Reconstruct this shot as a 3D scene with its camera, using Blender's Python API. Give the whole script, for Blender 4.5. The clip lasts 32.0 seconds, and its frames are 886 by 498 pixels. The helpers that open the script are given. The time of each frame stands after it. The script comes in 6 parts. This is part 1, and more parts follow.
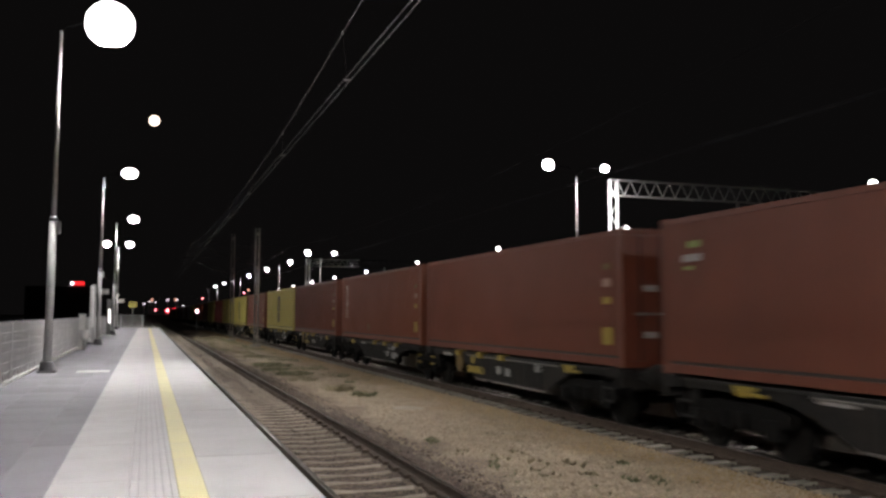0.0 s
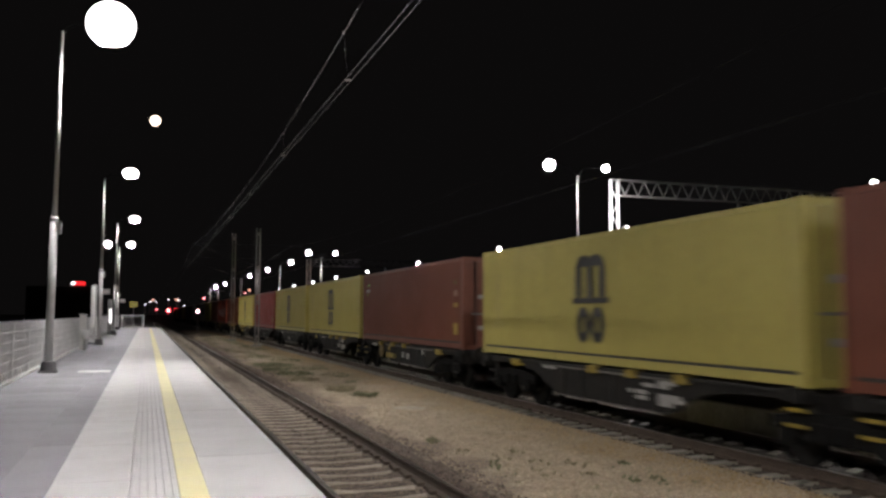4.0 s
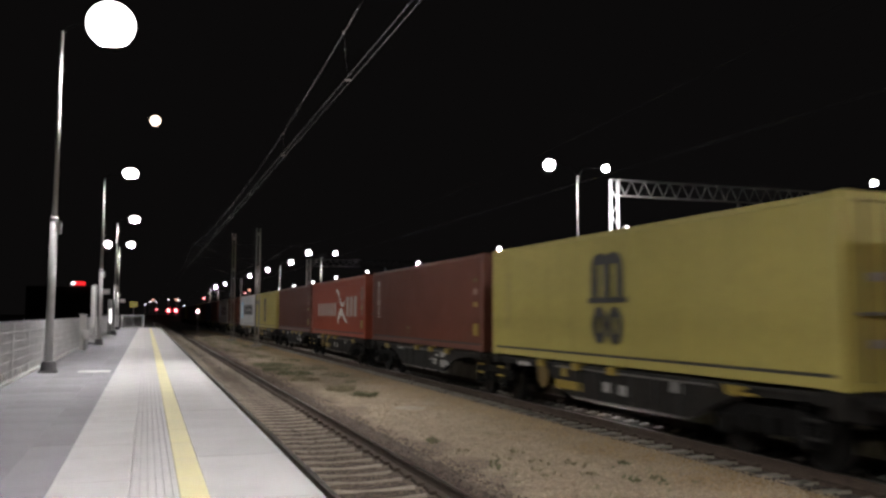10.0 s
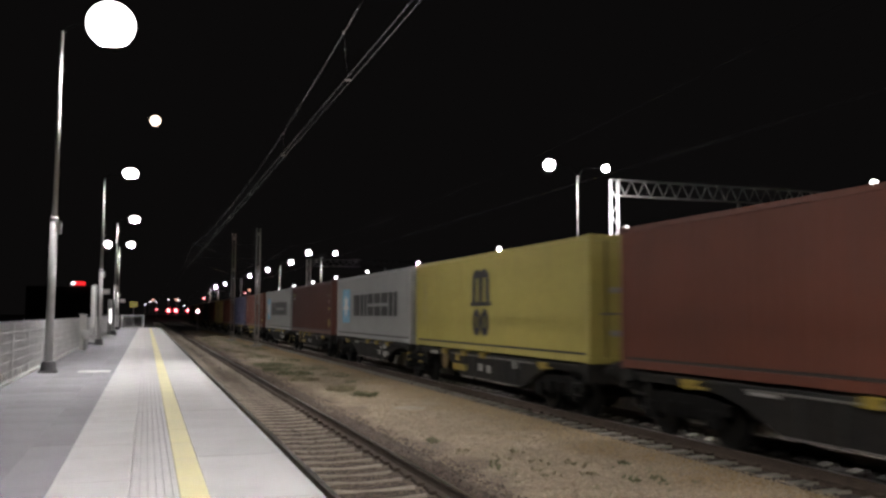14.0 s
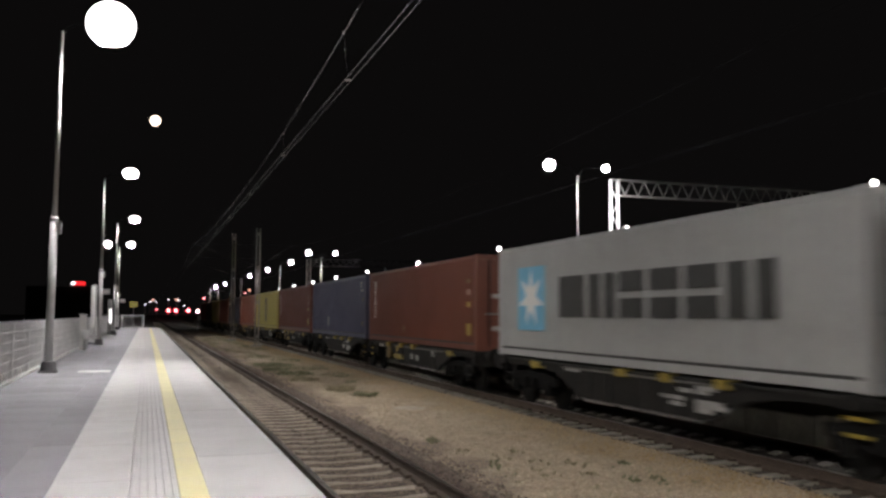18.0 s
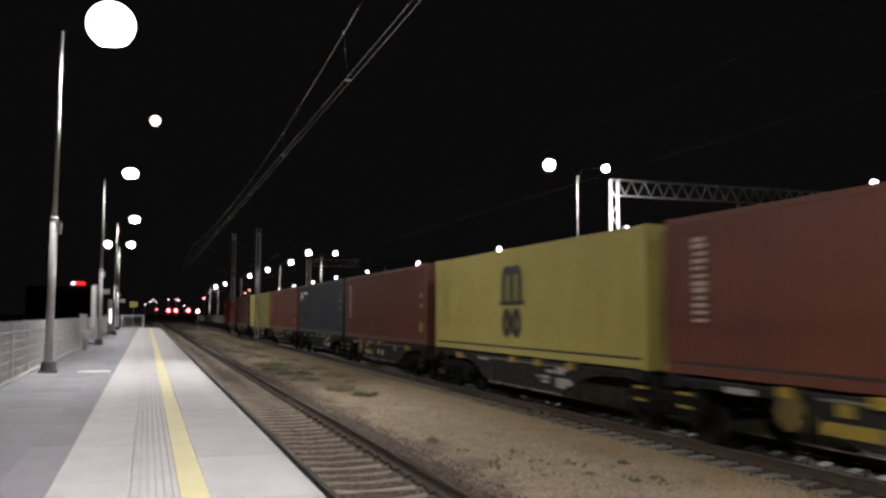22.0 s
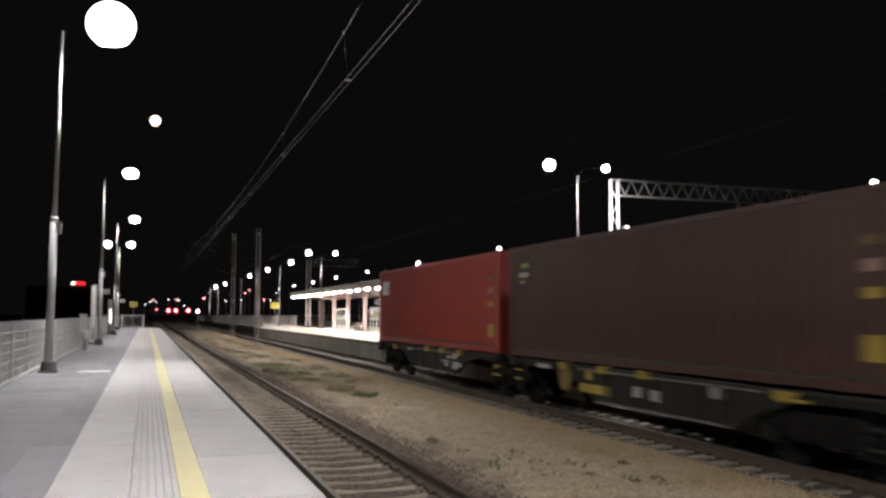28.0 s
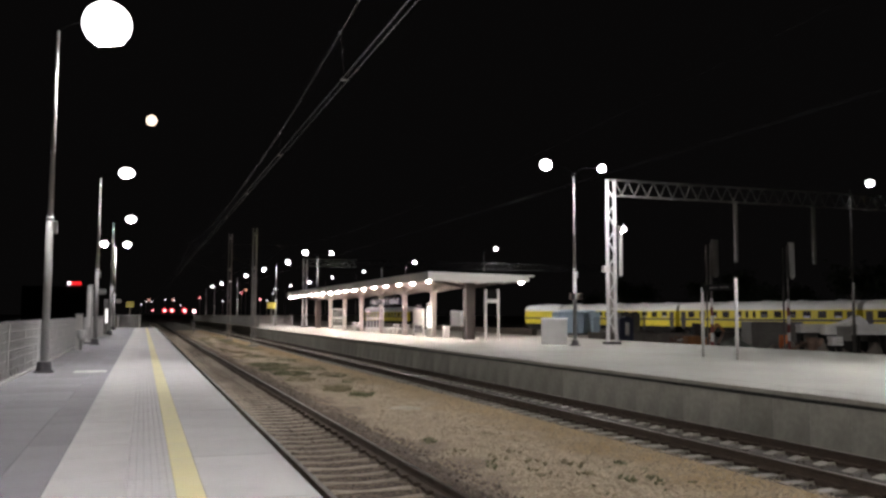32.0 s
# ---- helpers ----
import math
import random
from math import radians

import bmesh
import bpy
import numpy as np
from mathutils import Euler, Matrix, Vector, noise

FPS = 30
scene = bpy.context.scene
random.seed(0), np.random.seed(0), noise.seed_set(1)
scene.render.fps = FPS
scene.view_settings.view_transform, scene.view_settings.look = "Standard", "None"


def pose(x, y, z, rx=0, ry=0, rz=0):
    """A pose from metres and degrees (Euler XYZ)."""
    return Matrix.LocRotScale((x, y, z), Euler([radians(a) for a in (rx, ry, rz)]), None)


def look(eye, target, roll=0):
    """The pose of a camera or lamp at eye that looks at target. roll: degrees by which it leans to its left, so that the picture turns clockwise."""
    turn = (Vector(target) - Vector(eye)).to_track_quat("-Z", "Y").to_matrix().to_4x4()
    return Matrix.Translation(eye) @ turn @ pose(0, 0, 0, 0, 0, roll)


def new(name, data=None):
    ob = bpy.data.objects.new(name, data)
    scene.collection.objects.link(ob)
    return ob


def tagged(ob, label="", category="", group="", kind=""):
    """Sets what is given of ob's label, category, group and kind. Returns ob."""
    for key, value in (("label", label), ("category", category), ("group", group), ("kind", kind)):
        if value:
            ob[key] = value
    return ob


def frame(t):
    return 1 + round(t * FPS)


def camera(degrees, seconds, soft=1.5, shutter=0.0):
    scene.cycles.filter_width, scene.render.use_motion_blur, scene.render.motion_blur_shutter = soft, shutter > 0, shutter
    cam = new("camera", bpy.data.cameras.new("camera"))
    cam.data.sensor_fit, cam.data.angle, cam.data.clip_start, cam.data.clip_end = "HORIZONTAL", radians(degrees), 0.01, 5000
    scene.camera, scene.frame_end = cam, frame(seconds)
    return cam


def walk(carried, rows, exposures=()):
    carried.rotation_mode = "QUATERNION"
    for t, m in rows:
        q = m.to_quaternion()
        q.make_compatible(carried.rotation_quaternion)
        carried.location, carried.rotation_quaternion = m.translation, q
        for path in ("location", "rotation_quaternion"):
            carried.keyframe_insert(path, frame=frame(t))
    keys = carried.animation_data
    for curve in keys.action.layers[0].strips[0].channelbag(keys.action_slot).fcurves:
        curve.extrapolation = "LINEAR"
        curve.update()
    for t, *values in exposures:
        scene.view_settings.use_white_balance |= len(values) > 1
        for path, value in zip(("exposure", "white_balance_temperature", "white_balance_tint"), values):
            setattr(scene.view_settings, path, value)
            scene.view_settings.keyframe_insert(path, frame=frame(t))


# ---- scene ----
# Plan: x to the right of the walk line, y along the tracks, z = 0 on the rail heads.
EYE = (0.0, 0.0, 2.152)
TILT, LEAN = 4.333, 0.175


def aim(turn):
    """Camera pose for a turn to the right of the tracks, in degrees."""
    a, b = radians(turn), radians(TILT)
    d = Vector((math.sin(a) * math.cos(b), math.cos(a) * math.cos(b), math.sin(b)))
    return look(EYE, Vector(EYE) + d * 10, LEAN)


cam = camera(53.88, 32.0, soft=2.7, shutter=0.8)
walk(cam, [(0.0, aim(18.77)), (0.8, aim(18.765)), (2.2, aim(18.714)), (6.0, aim(18.714)), (14.0, aim(18.714)),
           (22.0, aim(18.714)), (30.6, aim(18.714)), (31.0, aim(18.78)), (31.5, aim(18.86)), (32.0, aim(18.94))],
     exposures=[(0.0, 0.2), (6.0, 0.19), (9.0, 0.16), (13.0, 0.16), (20.0, 0.18), (25.0, 0.17), (27.5, 0.16), (28.4, 0.08), (29.4, -0.19), (30.2, -0.24), (32.0, -0.27)])

# ---- night sky and exposure ----
world = bpy.data.worlds.new("night_sky")
scene.world = world
world.use_nodes = True
world.node_tree.nodes["Background"].inputs["Color"].default_value = (0.0030, 0.0027, 0.0027, 1)
world.node_tree.nodes["Background"].inputs["Strength"].default_value = 1.0

LAMP_GLOW = 2200.0     # downward plates of the platform lamps
ISLAND_GLOW = 1330.0    # the same on the island platform
CANOPY_GLOW = 4500.0     # round canopy downlights

# ---- sizes of the plan ----
HP, HP2 = 0.817, 0.732            # platform heights
X1, X2 = 2.954, 9.816             # track axes
XE, XW = 1.289, -0.673            # white edge of the platform
XP2, XB2 = 11.53, 26.2            # island platform
GROUND = -0.24

# ---------------------------------------------------------------- materials


def mat(name, base, rough=0.7, metal=0.0, spread=0.15, grain=40.0, bump=0.2, stain=2.0, stain_amount=0.25, rand=0.0, island=0.0, second=None, spec=0.5):
    """A surface with grain, stains at a larger scale and fine relief; rand varies it from piece to piece."""
    m = bpy.data.materials.new(name)
    m.use_nodes = True
    nt = m.node_tree
    n, l = nt.nodes, nt.links
    p = n["Principled BSDF"]
    p.inputs["Metallic"].default_value = metal
    p.inputs["Specular IOR Level"].default_value = spec
    tc = n.new("ShaderNodeTexCoord")
    g = n.new("ShaderNodeTexNoise")
    g.inputs["Scale"].default_value, g.inputs["Detail"].default_value = grain, 6
    s = n.new("ShaderNodeTexNoise")
    s.inputs["Scale"].default_value, s.inputs["Detail"].default_value = stain, 5
    l.new(tc.outputs["Object"], g.inputs["Vector"])
    l.new(tc.outputs["Object"], s.inputs["Vector"])
    dark = tuple(c * (1 - spread) for c in base)
    light = tuple(min(1, c * (1 + spread)) for c in base)
    r1 = n.new("ShaderNodeValToRGB")
    r1.color_ramp.elements[0].position, r1.color_ramp.elements[1].position = 0.3, 0.7
    r1.color_ramp.elements[0].color, r1.color_ramp.elements[1].color = (*dark, 1), (*light, 1)
    l.new(g.outputs["Fac"], r1.inputs["Fac"])
    tone = second or tuple(c * 0.55 for c in base)
    r2 = n.new("ShaderNodeValToRGB")
    r2.color_ramp.elements[0].position, r2.color_ramp.elements[1].position = 0.42, 0.68
    r2.color_ramp.elements[0].color, r2.color_ramp.elements[1].color = (0, 0, 0, 1), (stain_amount,) * 3 + (1,)
    l.new(s.outputs["Fac"], r2.inputs["Fac"])
    mix = n.new("ShaderNodeMix")
    mix.data_type = "RGBA"
    l.new(r2.outputs["Color"], mix.inputs["Factor"])
    l.new(r1.outputs["Color"], mix.inputs["A"])
    mix.inputs["B"].default_value = (*tone, 1)
    out = mix.outputs["Result"]
    if rand or island:
        if rand:
            ri = n.new("ShaderNodeObjectInfo").outputs["Random"]
        else:
            ri = n.new("ShaderNodeNewGeometry").outputs["Random Per Island"]
        amount = rand or island
        mr = n.new("ShaderNodeMapRange")
        mr.inputs["To Min"].default_value, mr.inputs["To Max"].default_value = 1 - amount, 1 + amount
        l.new(ri, mr.inputs["Value"])
        hs = n.new("ShaderNodeHueSaturation")
        l.new(mr.outputs["Result"], hs.inputs["Value"])
        l.new(out, hs.inputs["Color"])
        out = hs.outputs["Color"]
    l.new(out, p.inputs["Base Color"])
    rr = n.new("ShaderNodeMapRange")
    rr.inputs["To Min"].default_value, rr.inputs["To Max"].default_value = max(0.05, rough - 0.12), min(1, rough + 0.12)
    l.new(s.outputs["Fac"], rr.inputs["Value"])
    l.new(rr.outputs["Result"], p.inputs["Roughness"])
    if bump:
        b = n.new("ShaderNodeBump")
        b.inputs["Strength"].default_value, b.inputs["Distance"].default_value = bump, 0.01
        l.new(g.outputs["Fac"], b.inputs["Height"])
        l.new(b.outputs["Normal"], p.inputs["Normal"])
    return m


def pebbles(name, pale, rusty, dirt, x_rusty, x_dirt, size, contrast=0.5):
    """Loose stone ground: single stones of differing tone, patches, and a drift from one tint to another across the tracks."""
    m = bpy.data.materials.new(name)
    m.use_nodes = True
    n, l = m.node_tree.nodes, m.node_tree.links
    p = n["Principled BSDF"]
    p.inputs["Roughness"].default_value = 0.95
    p.inputs["Specular IOR Level"].default_value = 0.25
    tc = n.new("ShaderNodeTexCoord")
    sep = n.new("ShaderNodeSeparateXYZ")
    l.new(tc.outputs["Object"], sep.inputs["Vector"])

    def tex(scale, detail=5):
        t = n.new("ShaderNodeTexNoise")
        t.inputs["Scale"].default_value, t.inputs["Detail"].default_value = scale, detail
        l.new(tc.outputs["Object"], t.inputs["Vector"])
        return t.outputs["Fac"]

    def math_node(kind, a, b):
        q = n.new("ShaderNodeMath")
        q.operation = kind
        for i, v in enumerate((a, b)):
            if isinstance(v, (int, float)):
                q.inputs[i].default_value = v
            else:
                l.new(v, q.inputs[i])
        return q.outputs["Value"]

    def span_node(v, a, b, lo=0.0, hi=1.0):
        q = n.new("ShaderNodeMapRange")
        q.interpolation_type = "SMOOTHSTEP"
        for i, w_ in enumerate((a, b, lo, hi)):
            q.inputs[i + 1].default_value = w_
        l.new(v, q.inputs["Value"])
        return q.outputs["Result"]

    def blend(f, a, b):
        q = n.new("ShaderNodeMix")
        q.data_type = "RGBA"
        l.new(f, q.inputs["Factor"])
        for s, v in (("A", a), ("B", b)):
            if isinstance(v, tuple):
                q.inputs[s].default_value = (*v, 1)
            else:
                l.new(v, q.inputs[s])
        return q.outputs["Result"]

    patch = tex(0.9, 6)
    wide = math_node("ADD", sep.outputs["X"], math_node("MULTIPLY", math_node("SUBTRACT", patch, 0.5), 3.0))
    c = blend(span_node(wide, *x_rusty), pale, rusty)
    c = blend(span_node(wide, *x_dirt), dirt, c)
    c = blend(span_node(tex(4.0), 0.52, 0.72, 0.0, 0.45), c, dirt)
    v = n.new("ShaderNodeTexVoronoi")
    v.inputs["Scale"].default_value = 1.0 / size
    l.new(tc.outputs["Object"], v.inputs["Vector"])
    tone = n.new("ShaderNodeSeparateColor")
    l.new(v.outputs["Color"], tone.inputs["Color"])
    value = math_node("MULTIPLY", span_node(tone.outputs["Red"], 0.0, 1.0, 1 - contrast, 1 + contrast), span_node(v.outputs["Distance"], 0.35, 0.8, 1.08, 0.72))
    h = n.new("ShaderNodeHueSaturation")
    l.new(value, h.inputs["Value"])
    l.new(c, h.inputs["Color"])
    l.new(h.outputs["Color"], p.inputs["Base Color"])
    b = n.new("ShaderNodeBump")
    b.inputs["Strength"].default_value, b.inputs["Distance"].default_value = 0.8, size * 0.5
    b.invert = True
    l.new(v.outputs["Distance"], b.inputs["Height"])
    l.new(b.outputs["Normal"], p.inputs["Normal"])
    return m


def glow(name, colour, strength):
    m = bpy.data.materials.new(name)
    m.use_nodes = True
    p = m.node_tree.nodes["Principled BSDF"]
    p.inputs["Base Color"].default_value = (0.8, 0.8, 0.8, 1)
    p.inputs["Emission Color"].default_value = (*colour, 1)
    p.inputs["Emission Strength"].default_value = strength
    return m


def clear_glass(name):
    m = bpy.data.materials.new(name)
    m.use_nodes = True
    p = m.node_tree.nodes["Principled BSDF"]
    p.inputs["Base Color"].default_value = (0.9, 0.95, 0.95, 1)
    p.inputs["Transmission Weight"].default_value = 1.0
    p.inputs["Roughness"].default_value = 0.02
    p.inputs["IOR"].default_value = 1.1
    return m


M = {}
M["slab"] = mat("pale_concrete_slab", (0.458, 0.445, 0.44), 0.75, spread=0.05, grain=60, bump=0.12, stain=1.3, stain_amount=0.2, rand=0.035)
M["tactile"] = mat("ribbed_pale_concrete", (0.45, 0.438, 0.436), 0.75, spread=0.05, grain=60, bump=0.12, stain_amount=0.25, rand=0.03)
M["groove"] = mat("dirty_groove", (0.455, 0.44, 0.44), 0.9, spread=0.06)
M["yellow_line"] = mat("yellow_marking_paint", (0.60, 0.545, 0.27), 0.6, spread=0.07, grain=50, bump=0.08, stain=2.2, stain_amount=0.5, second=(0.55, 0.51, 0.38), rand=0.05)
M["paver"] = mat("grey_paving_stone", (0.235, 0.225, 0.245), 0.8, spread=0.1, grain=70, bump=0.15, stain=0.9, stain_amount=0.4, rand=0.11)
M["joint"] = mat("joint_sand", (0.20, 0.195, 0.195), 0.95, spread=0.15)
M["concrete"] = mat("raw_concrete", (0.36, 0.338, 0.295), 0.85, spread=0.12, grain=12, bump=0.25, stain=1.6, stain_amount=0.45, rand=0.12)
M["panel"] = mat("weathered_wall_panel", (0.36, 0.342, 0.295), 0.85, spread=0.12, grain=9, bump=0.2, stain=0.8, stain_amount=0.5, rand=0.13)
M["lip"] = mat("dark_edge_concrete", (0.16, 0.14, 0.125), 0.9, spread=0.12)
M["island_top"] = mat("pale_island_paving", (0.335, 0.33, 0.298), 0.75, spread=0.06, grain=20, bump=0.1, stain=0.35, stain_amount=0.22)
M["gravel"] = pebbles("tan_gravel", (0.49, 0.40, 0.292), (0.385, 0.272, 0.138), (0.275, 0.22, 0.175), (6.2, 8.2), (4.6, 5.1), 0.032, 0.25)
M["ballast"] = pebbles("grey_brown_ballast", (0.155, 0.118, 0.093), (0.145, 0.112, 0.088), (0.085, 0.067, 0.055), (5.0, 8.0), (0.0, 1.0), 0.05, 0.55)
M["stone_tan"] = mat("tan_gravel_stone", (0.43, 0.345, 0.245), 0.9, spread=0.12, island=0.2, stain_amount=0.1)
M["stone_dark"] = mat("brown_ballast_stone", (0.17, 0.132, 0.106), 0.9, spread=0.2, island=0.4, stain_amount=0.1)
M["sleeper"] = mat("weathered_concrete_sleeper", (0.23, 0.21, 0.17), 0.5, spec=0.9, spread=0.12, grain=30, stain=3, stain_amount=0.25, second=(0.25, 0.2, 0.15), rand=0.12)
M["sleeper_old"] = mat("dusty_concrete_sleeper", (0.42, 0.355, 0.285), 0.9, spread=0.2, grain=25, stain=4, stain_amount=0.4, second=(0.2, 0.16, 0.13), rand=0.15)
M["seat_rust"] = mat("rust_stained_sleeper_seat", (0.21, 0.17, 0.14), 0.9, spread=0.25, grain=25, stain=6, stain_amount=0.6, second=(0.09, 0.066, 0.05), rand=0.2)
M["rust"] = mat("rusty_rail_steel", (0.066, 0.045, 0.032), 0.85, 0.1, spread=0.25, grain=30, stain=3, stain_amount=0.3)
M["railhead"] = mat("dull_rail_head", (0.17, 0.14, 0.12), 0.34, 0.7, spread=0.2, grain=12, bump=0.05)
M["galva"] = mat("galvanised_steel", (0.37, 0.36, 0.355), 0.65, 0.1, spread=0.08, grain=25, bump=0.05, stain=2, stain_amount=0.15)
M["galva_fence"] = mat("galvanised_fence_steel", (0.53, 0.52, 0.52), 0.55, 0.2, spread=0.08, grain=25, bump=0.05, stain_amount=0.15)
M["post_old"] = mat("weathered_grey_steel", (0.29, 0.27, 0.255), 0.7, 0.2, spread=0.15, grain=20, stain_amount=0.4)
M["speaker"] = mat("brown_plastic_box", (0.20, 0.15, 0.12), 0.6, spread=0.1)
M["kerb"] = mat("pale_kerb_concrete", (0.42, 0.41, 0.40), 0.85, spread=0.1, stain_amount=0.3, rand=0.08)
M["foot"] = mat("dark_base_concrete", (0.10, 0.095, 0.10), 0.9, spread=0.15)
M["wire"] = mat("bronze_wire", (0.075, 0.07, 0.066), 0.5, 0.6, bump=0)
M["white_steel"] = mat("white_painted_steel", (0.62, 0.60, 0.58), 0.5, spread=0.05, bump=0.05, stain_amount=0.15)
M["column"] = mat("beige_painted_column", (0.50, 0.44, 0.41), 0.6, spread=0.06, stain_amount=0.2)
M["column_dark"] = mat("dark_brown_backlit_column", (0.042, 0.032, 0.028), 0.6, spread=0.1)
M["roof"] = mat("pale_roof_cladding", (0.64, 0.63, 0.60), 0.6, spread=0.05, bump=0.05, stain=0.5, stain_amount=0.15)
M["soffit"] = mat("pinkish_soffit_board", (0.52, 0.43, 0.39), 0.7, spread=0.05, stain_amount=0.15)
M["cabinet"] = mat("grey_cabinet_plastic", (0.66, 0.645, 0.64), 0.6, spread=0.05, stain_amount=0.15)
M["dark"] = mat("black_plastic", (0.02, 0.02, 0.022), 0.5, spread=0.1)
M["display"] = mat("dark_display", (0.015, 0.015, 0.02), 0.2, spread=0.05, bump=0)
M["white_mark"] = mat("white_marking", (0.72, 0.71, 0.68), 0.6, spread=0.05, bump=0, stain_amount=0.25)
# black print; also painted shade under the platform edge and in container recesses
M["black_mark_and_shade"] = mat("black_marking_and_shade", (0.025, 0.024, 0.022), 0.6, spread=0.1, bump=0, stain_amount=0.1)
M["blue_mark"] = mat("light_blue_marking", (0.16, 0.42, 0.60), 0.6, spread=0.05, bump=0, stain_amount=0.15)
M["yellow_mark"] = mat("yellow_marking", (0.30, 0.215, 0.03), 0.55, spread=0.12, bump=0, stain=6, stain_amount=0.5)
M["wagon"] = mat("grimy_black_wagon_steel", (0.0135, 0.0125, 0.0115), 0.85, 0.1, spec=0.25, spread=0.3, grain=15, stain=1.5, stain_amount=0.4, second=(0.035, 0.03, 0.026))
M["wagon_grey"] = mat("grimy_grey_wagon_steel", (0.027, 0.026, 0.024), 0.8, 0.1, spec=0.3, spread=0.25, grain=15, stain=1.5, stain_amount=0.5)
M["wheel"] = mat("oily_wheel_steel", (0.012, 0.011, 0.010), 0.85, 0.1, spec=0.2, spread=0.2)
M["sign_yellow"] = mat("yellow_sign_sheet", (0.62, 0.54, 0.08), 0.5, spread=0.04, bump=0)
M["red_paint"] = mat("red_signal_paint", (0.14, 0.03, 0.025), 0.6, spread=0.1)
M["orange"] = mat("orange_plastic", (0.55, 0.14, 0.03), 0.6, spread=0.1)
M["car_yellow"] = mat("yellow_carriage_paint", (0.76, 0.62, 0.045), 0.45, spread=0.05, bump=0, stain=0.8, stain_amount=0.2)
M["car_white"] = mat("white_carriage_roof", (0.84, 0.82, 0.79), 0.5, spread=0.05, bump=0, stain=0.6, stain_amount=0.2)
M["car_dark"] = mat("dark_carriage_stripe", (0.05, 0.04, 0.035), 0.5, spread=0.05, bump=0)
M["window"] = mat("dark_window_glass", (0.045, 0.038, 0.036), 0.15, spread=0.05, bump=0, stain_amount=0.0)
M["hut_blue"] = mat("blue_grey_sheet_metal", (0.26, 0.32, 0.39), 0.6, spread=0.06, stain_amount=0.2)
M["hut_light"] = mat("light_blue_sheet_metal", (0.38, 0.48, 0.58), 0.6, spread=0.06, stain_amount=0.2)
M["soil"] = mat("dark_soil", (0.10, 0.085, 0.07), 0.95, spread=0.3, grain=3, bump=0.6, stain=0.5, stain_amount=0.4)
M["leaf"] = mat("weed_leaf", (0.25, 0.245, 0.145), 0.7, spread=0.3, island=0.35, bump=0)
M["dry_grass"] = mat("dry_grass_blade", (0.42, 0.36, 0.24), 0.8, spread=0.3, island=0.3, bump=0)
M["leaf_dark"] = mat("tree_leaf", (0.022, 0.032, 0.013), 0.8, spread=0.3, island=0.4, bump=0)
M["bark"] = mat("tree_bark", (0.10, 0.075, 0.055), 0.9, spread=0.3)
M["plate_white"] = mat("worn_white_plate", (0.50, 0.49, 0.48), 0.6, spread=0.08, bump=0, stain=5, stain_amount=0.4)
M["signal_dark"] = mat("dark_signal_paint", (0.07, 0.065, 0.06), 0.7, spread=0.15)
M["stone_pale"] = mat("pale_fine_stone", (0.47, 0.41, 0.32), 0.95, spread=0.15, grain=50, bump=0.5, stain=3, stain_amount=0.4)
M["tarp"] = mat("dirty_white_tarpaulin", (0.58, 0.565, 0.54), 0.7, spread=0.12, grain=6, bump=0.3, stain=1.5, stain_amount=0.5)
M["dark_sheet"] = mat("dark_grey_sheet_metal", (0.14, 0.13, 0.12), 0.7, spread=0.15, grain=8, stain=1.2, stain_amount=0.5)
M["rubble"] = mat("reddish_rubble", (0.15, 0.10, 0.075), 0.95, spread=0.3, island=0.5, stain_amount=0.3)
M["stone_grey"] = mat("grey_green_rubble", (0.15, 0.155, 0.14), 0.95, spread=0.2, grain=4, bump=0.8, stain=1.5, stain_amount=0.5)
M["rust_orange"] = mat("faded_orange_machine_paint", (0.24, 0.10, 0.03), 0.6, spread=0.15, stain=2, stain_amount=0.5)
M["booth_blue"] = mat("dark_blue_plastic", (0.02, 0.025, 0.06), 0.5, spread=0.1, bump=0)
M["glass"] = clear_glass("screen_glass")
M["led_near"] = glow("white_light_plate_new", (1.0, 0.97, 0.95), LAMP_GLOW * 1.28)
M["led_aged"] = glow("white_light_plate_aged", (1.0, 0.97, 0.95), LAMP_GLOW * 2.1)
M["wagon_black"] = mat("black_oily_running_gear", (0.009, 0.0085, 0.008), 0.95, spec=0.1, spread=0.3, stain_amount=0.3)
M["led"] = glow("white_light_plate", (1.0, 0.97, 0.95), LAMP_GLOW)
M["led_far"] = glow("yard_light_plate", (1.0, 0.97, 0.95), 26000.0)
M["led_far_dim"] = glow("weak_yard_light_plate", (1.0, 0.97, 0.95), 1300.0)
M["led_yard_near"] = glow("near_yard_light_plate", (1.0, 0.97, 0.95), 3700.0)
M["led_far_mid"] = glow("middling_yard_light_plate", (1.0, 0.97, 0.95), 10000.0)
M["led_island"] = glow("white_light_plate_island", (1.0, 0.97, 0.95), ISLAND_GLOW * 4.6)
M["truss"] = mat("dull_truss_steel", (0.20, 0.195, 0.19), 0.65, 0.1, spread=0.08, stain_amount=0.2)
# black of the lamp arms; also paints the unlit far truss
M["arm"] = mat("black_lamp_arm_and_unlit_truss", (0.006, 0.006, 0.006), 0.9, spec=0.05, bump=0, stain_amount=0.0)
M["mast"] = mat("dull_mast_steel", (0.36, 0.355, 0.35), 0.65, 0.1, spread=0.08, stain_amount=0.2)
# gantry column steel, lightened to look lamp-lit
M["galva_lit"] = mat("galvanised_steel_painted_lit", (0.62, 0.615, 0.62), 0.5, 0.1, spread=0.06, stain_amount=0.12)
# glare round the lamp heads, drawn as solid glowing bowls
M["bowl"] = glow("lamp_glare_bowl", (1.0, 0.97, 0.95), 6.0)
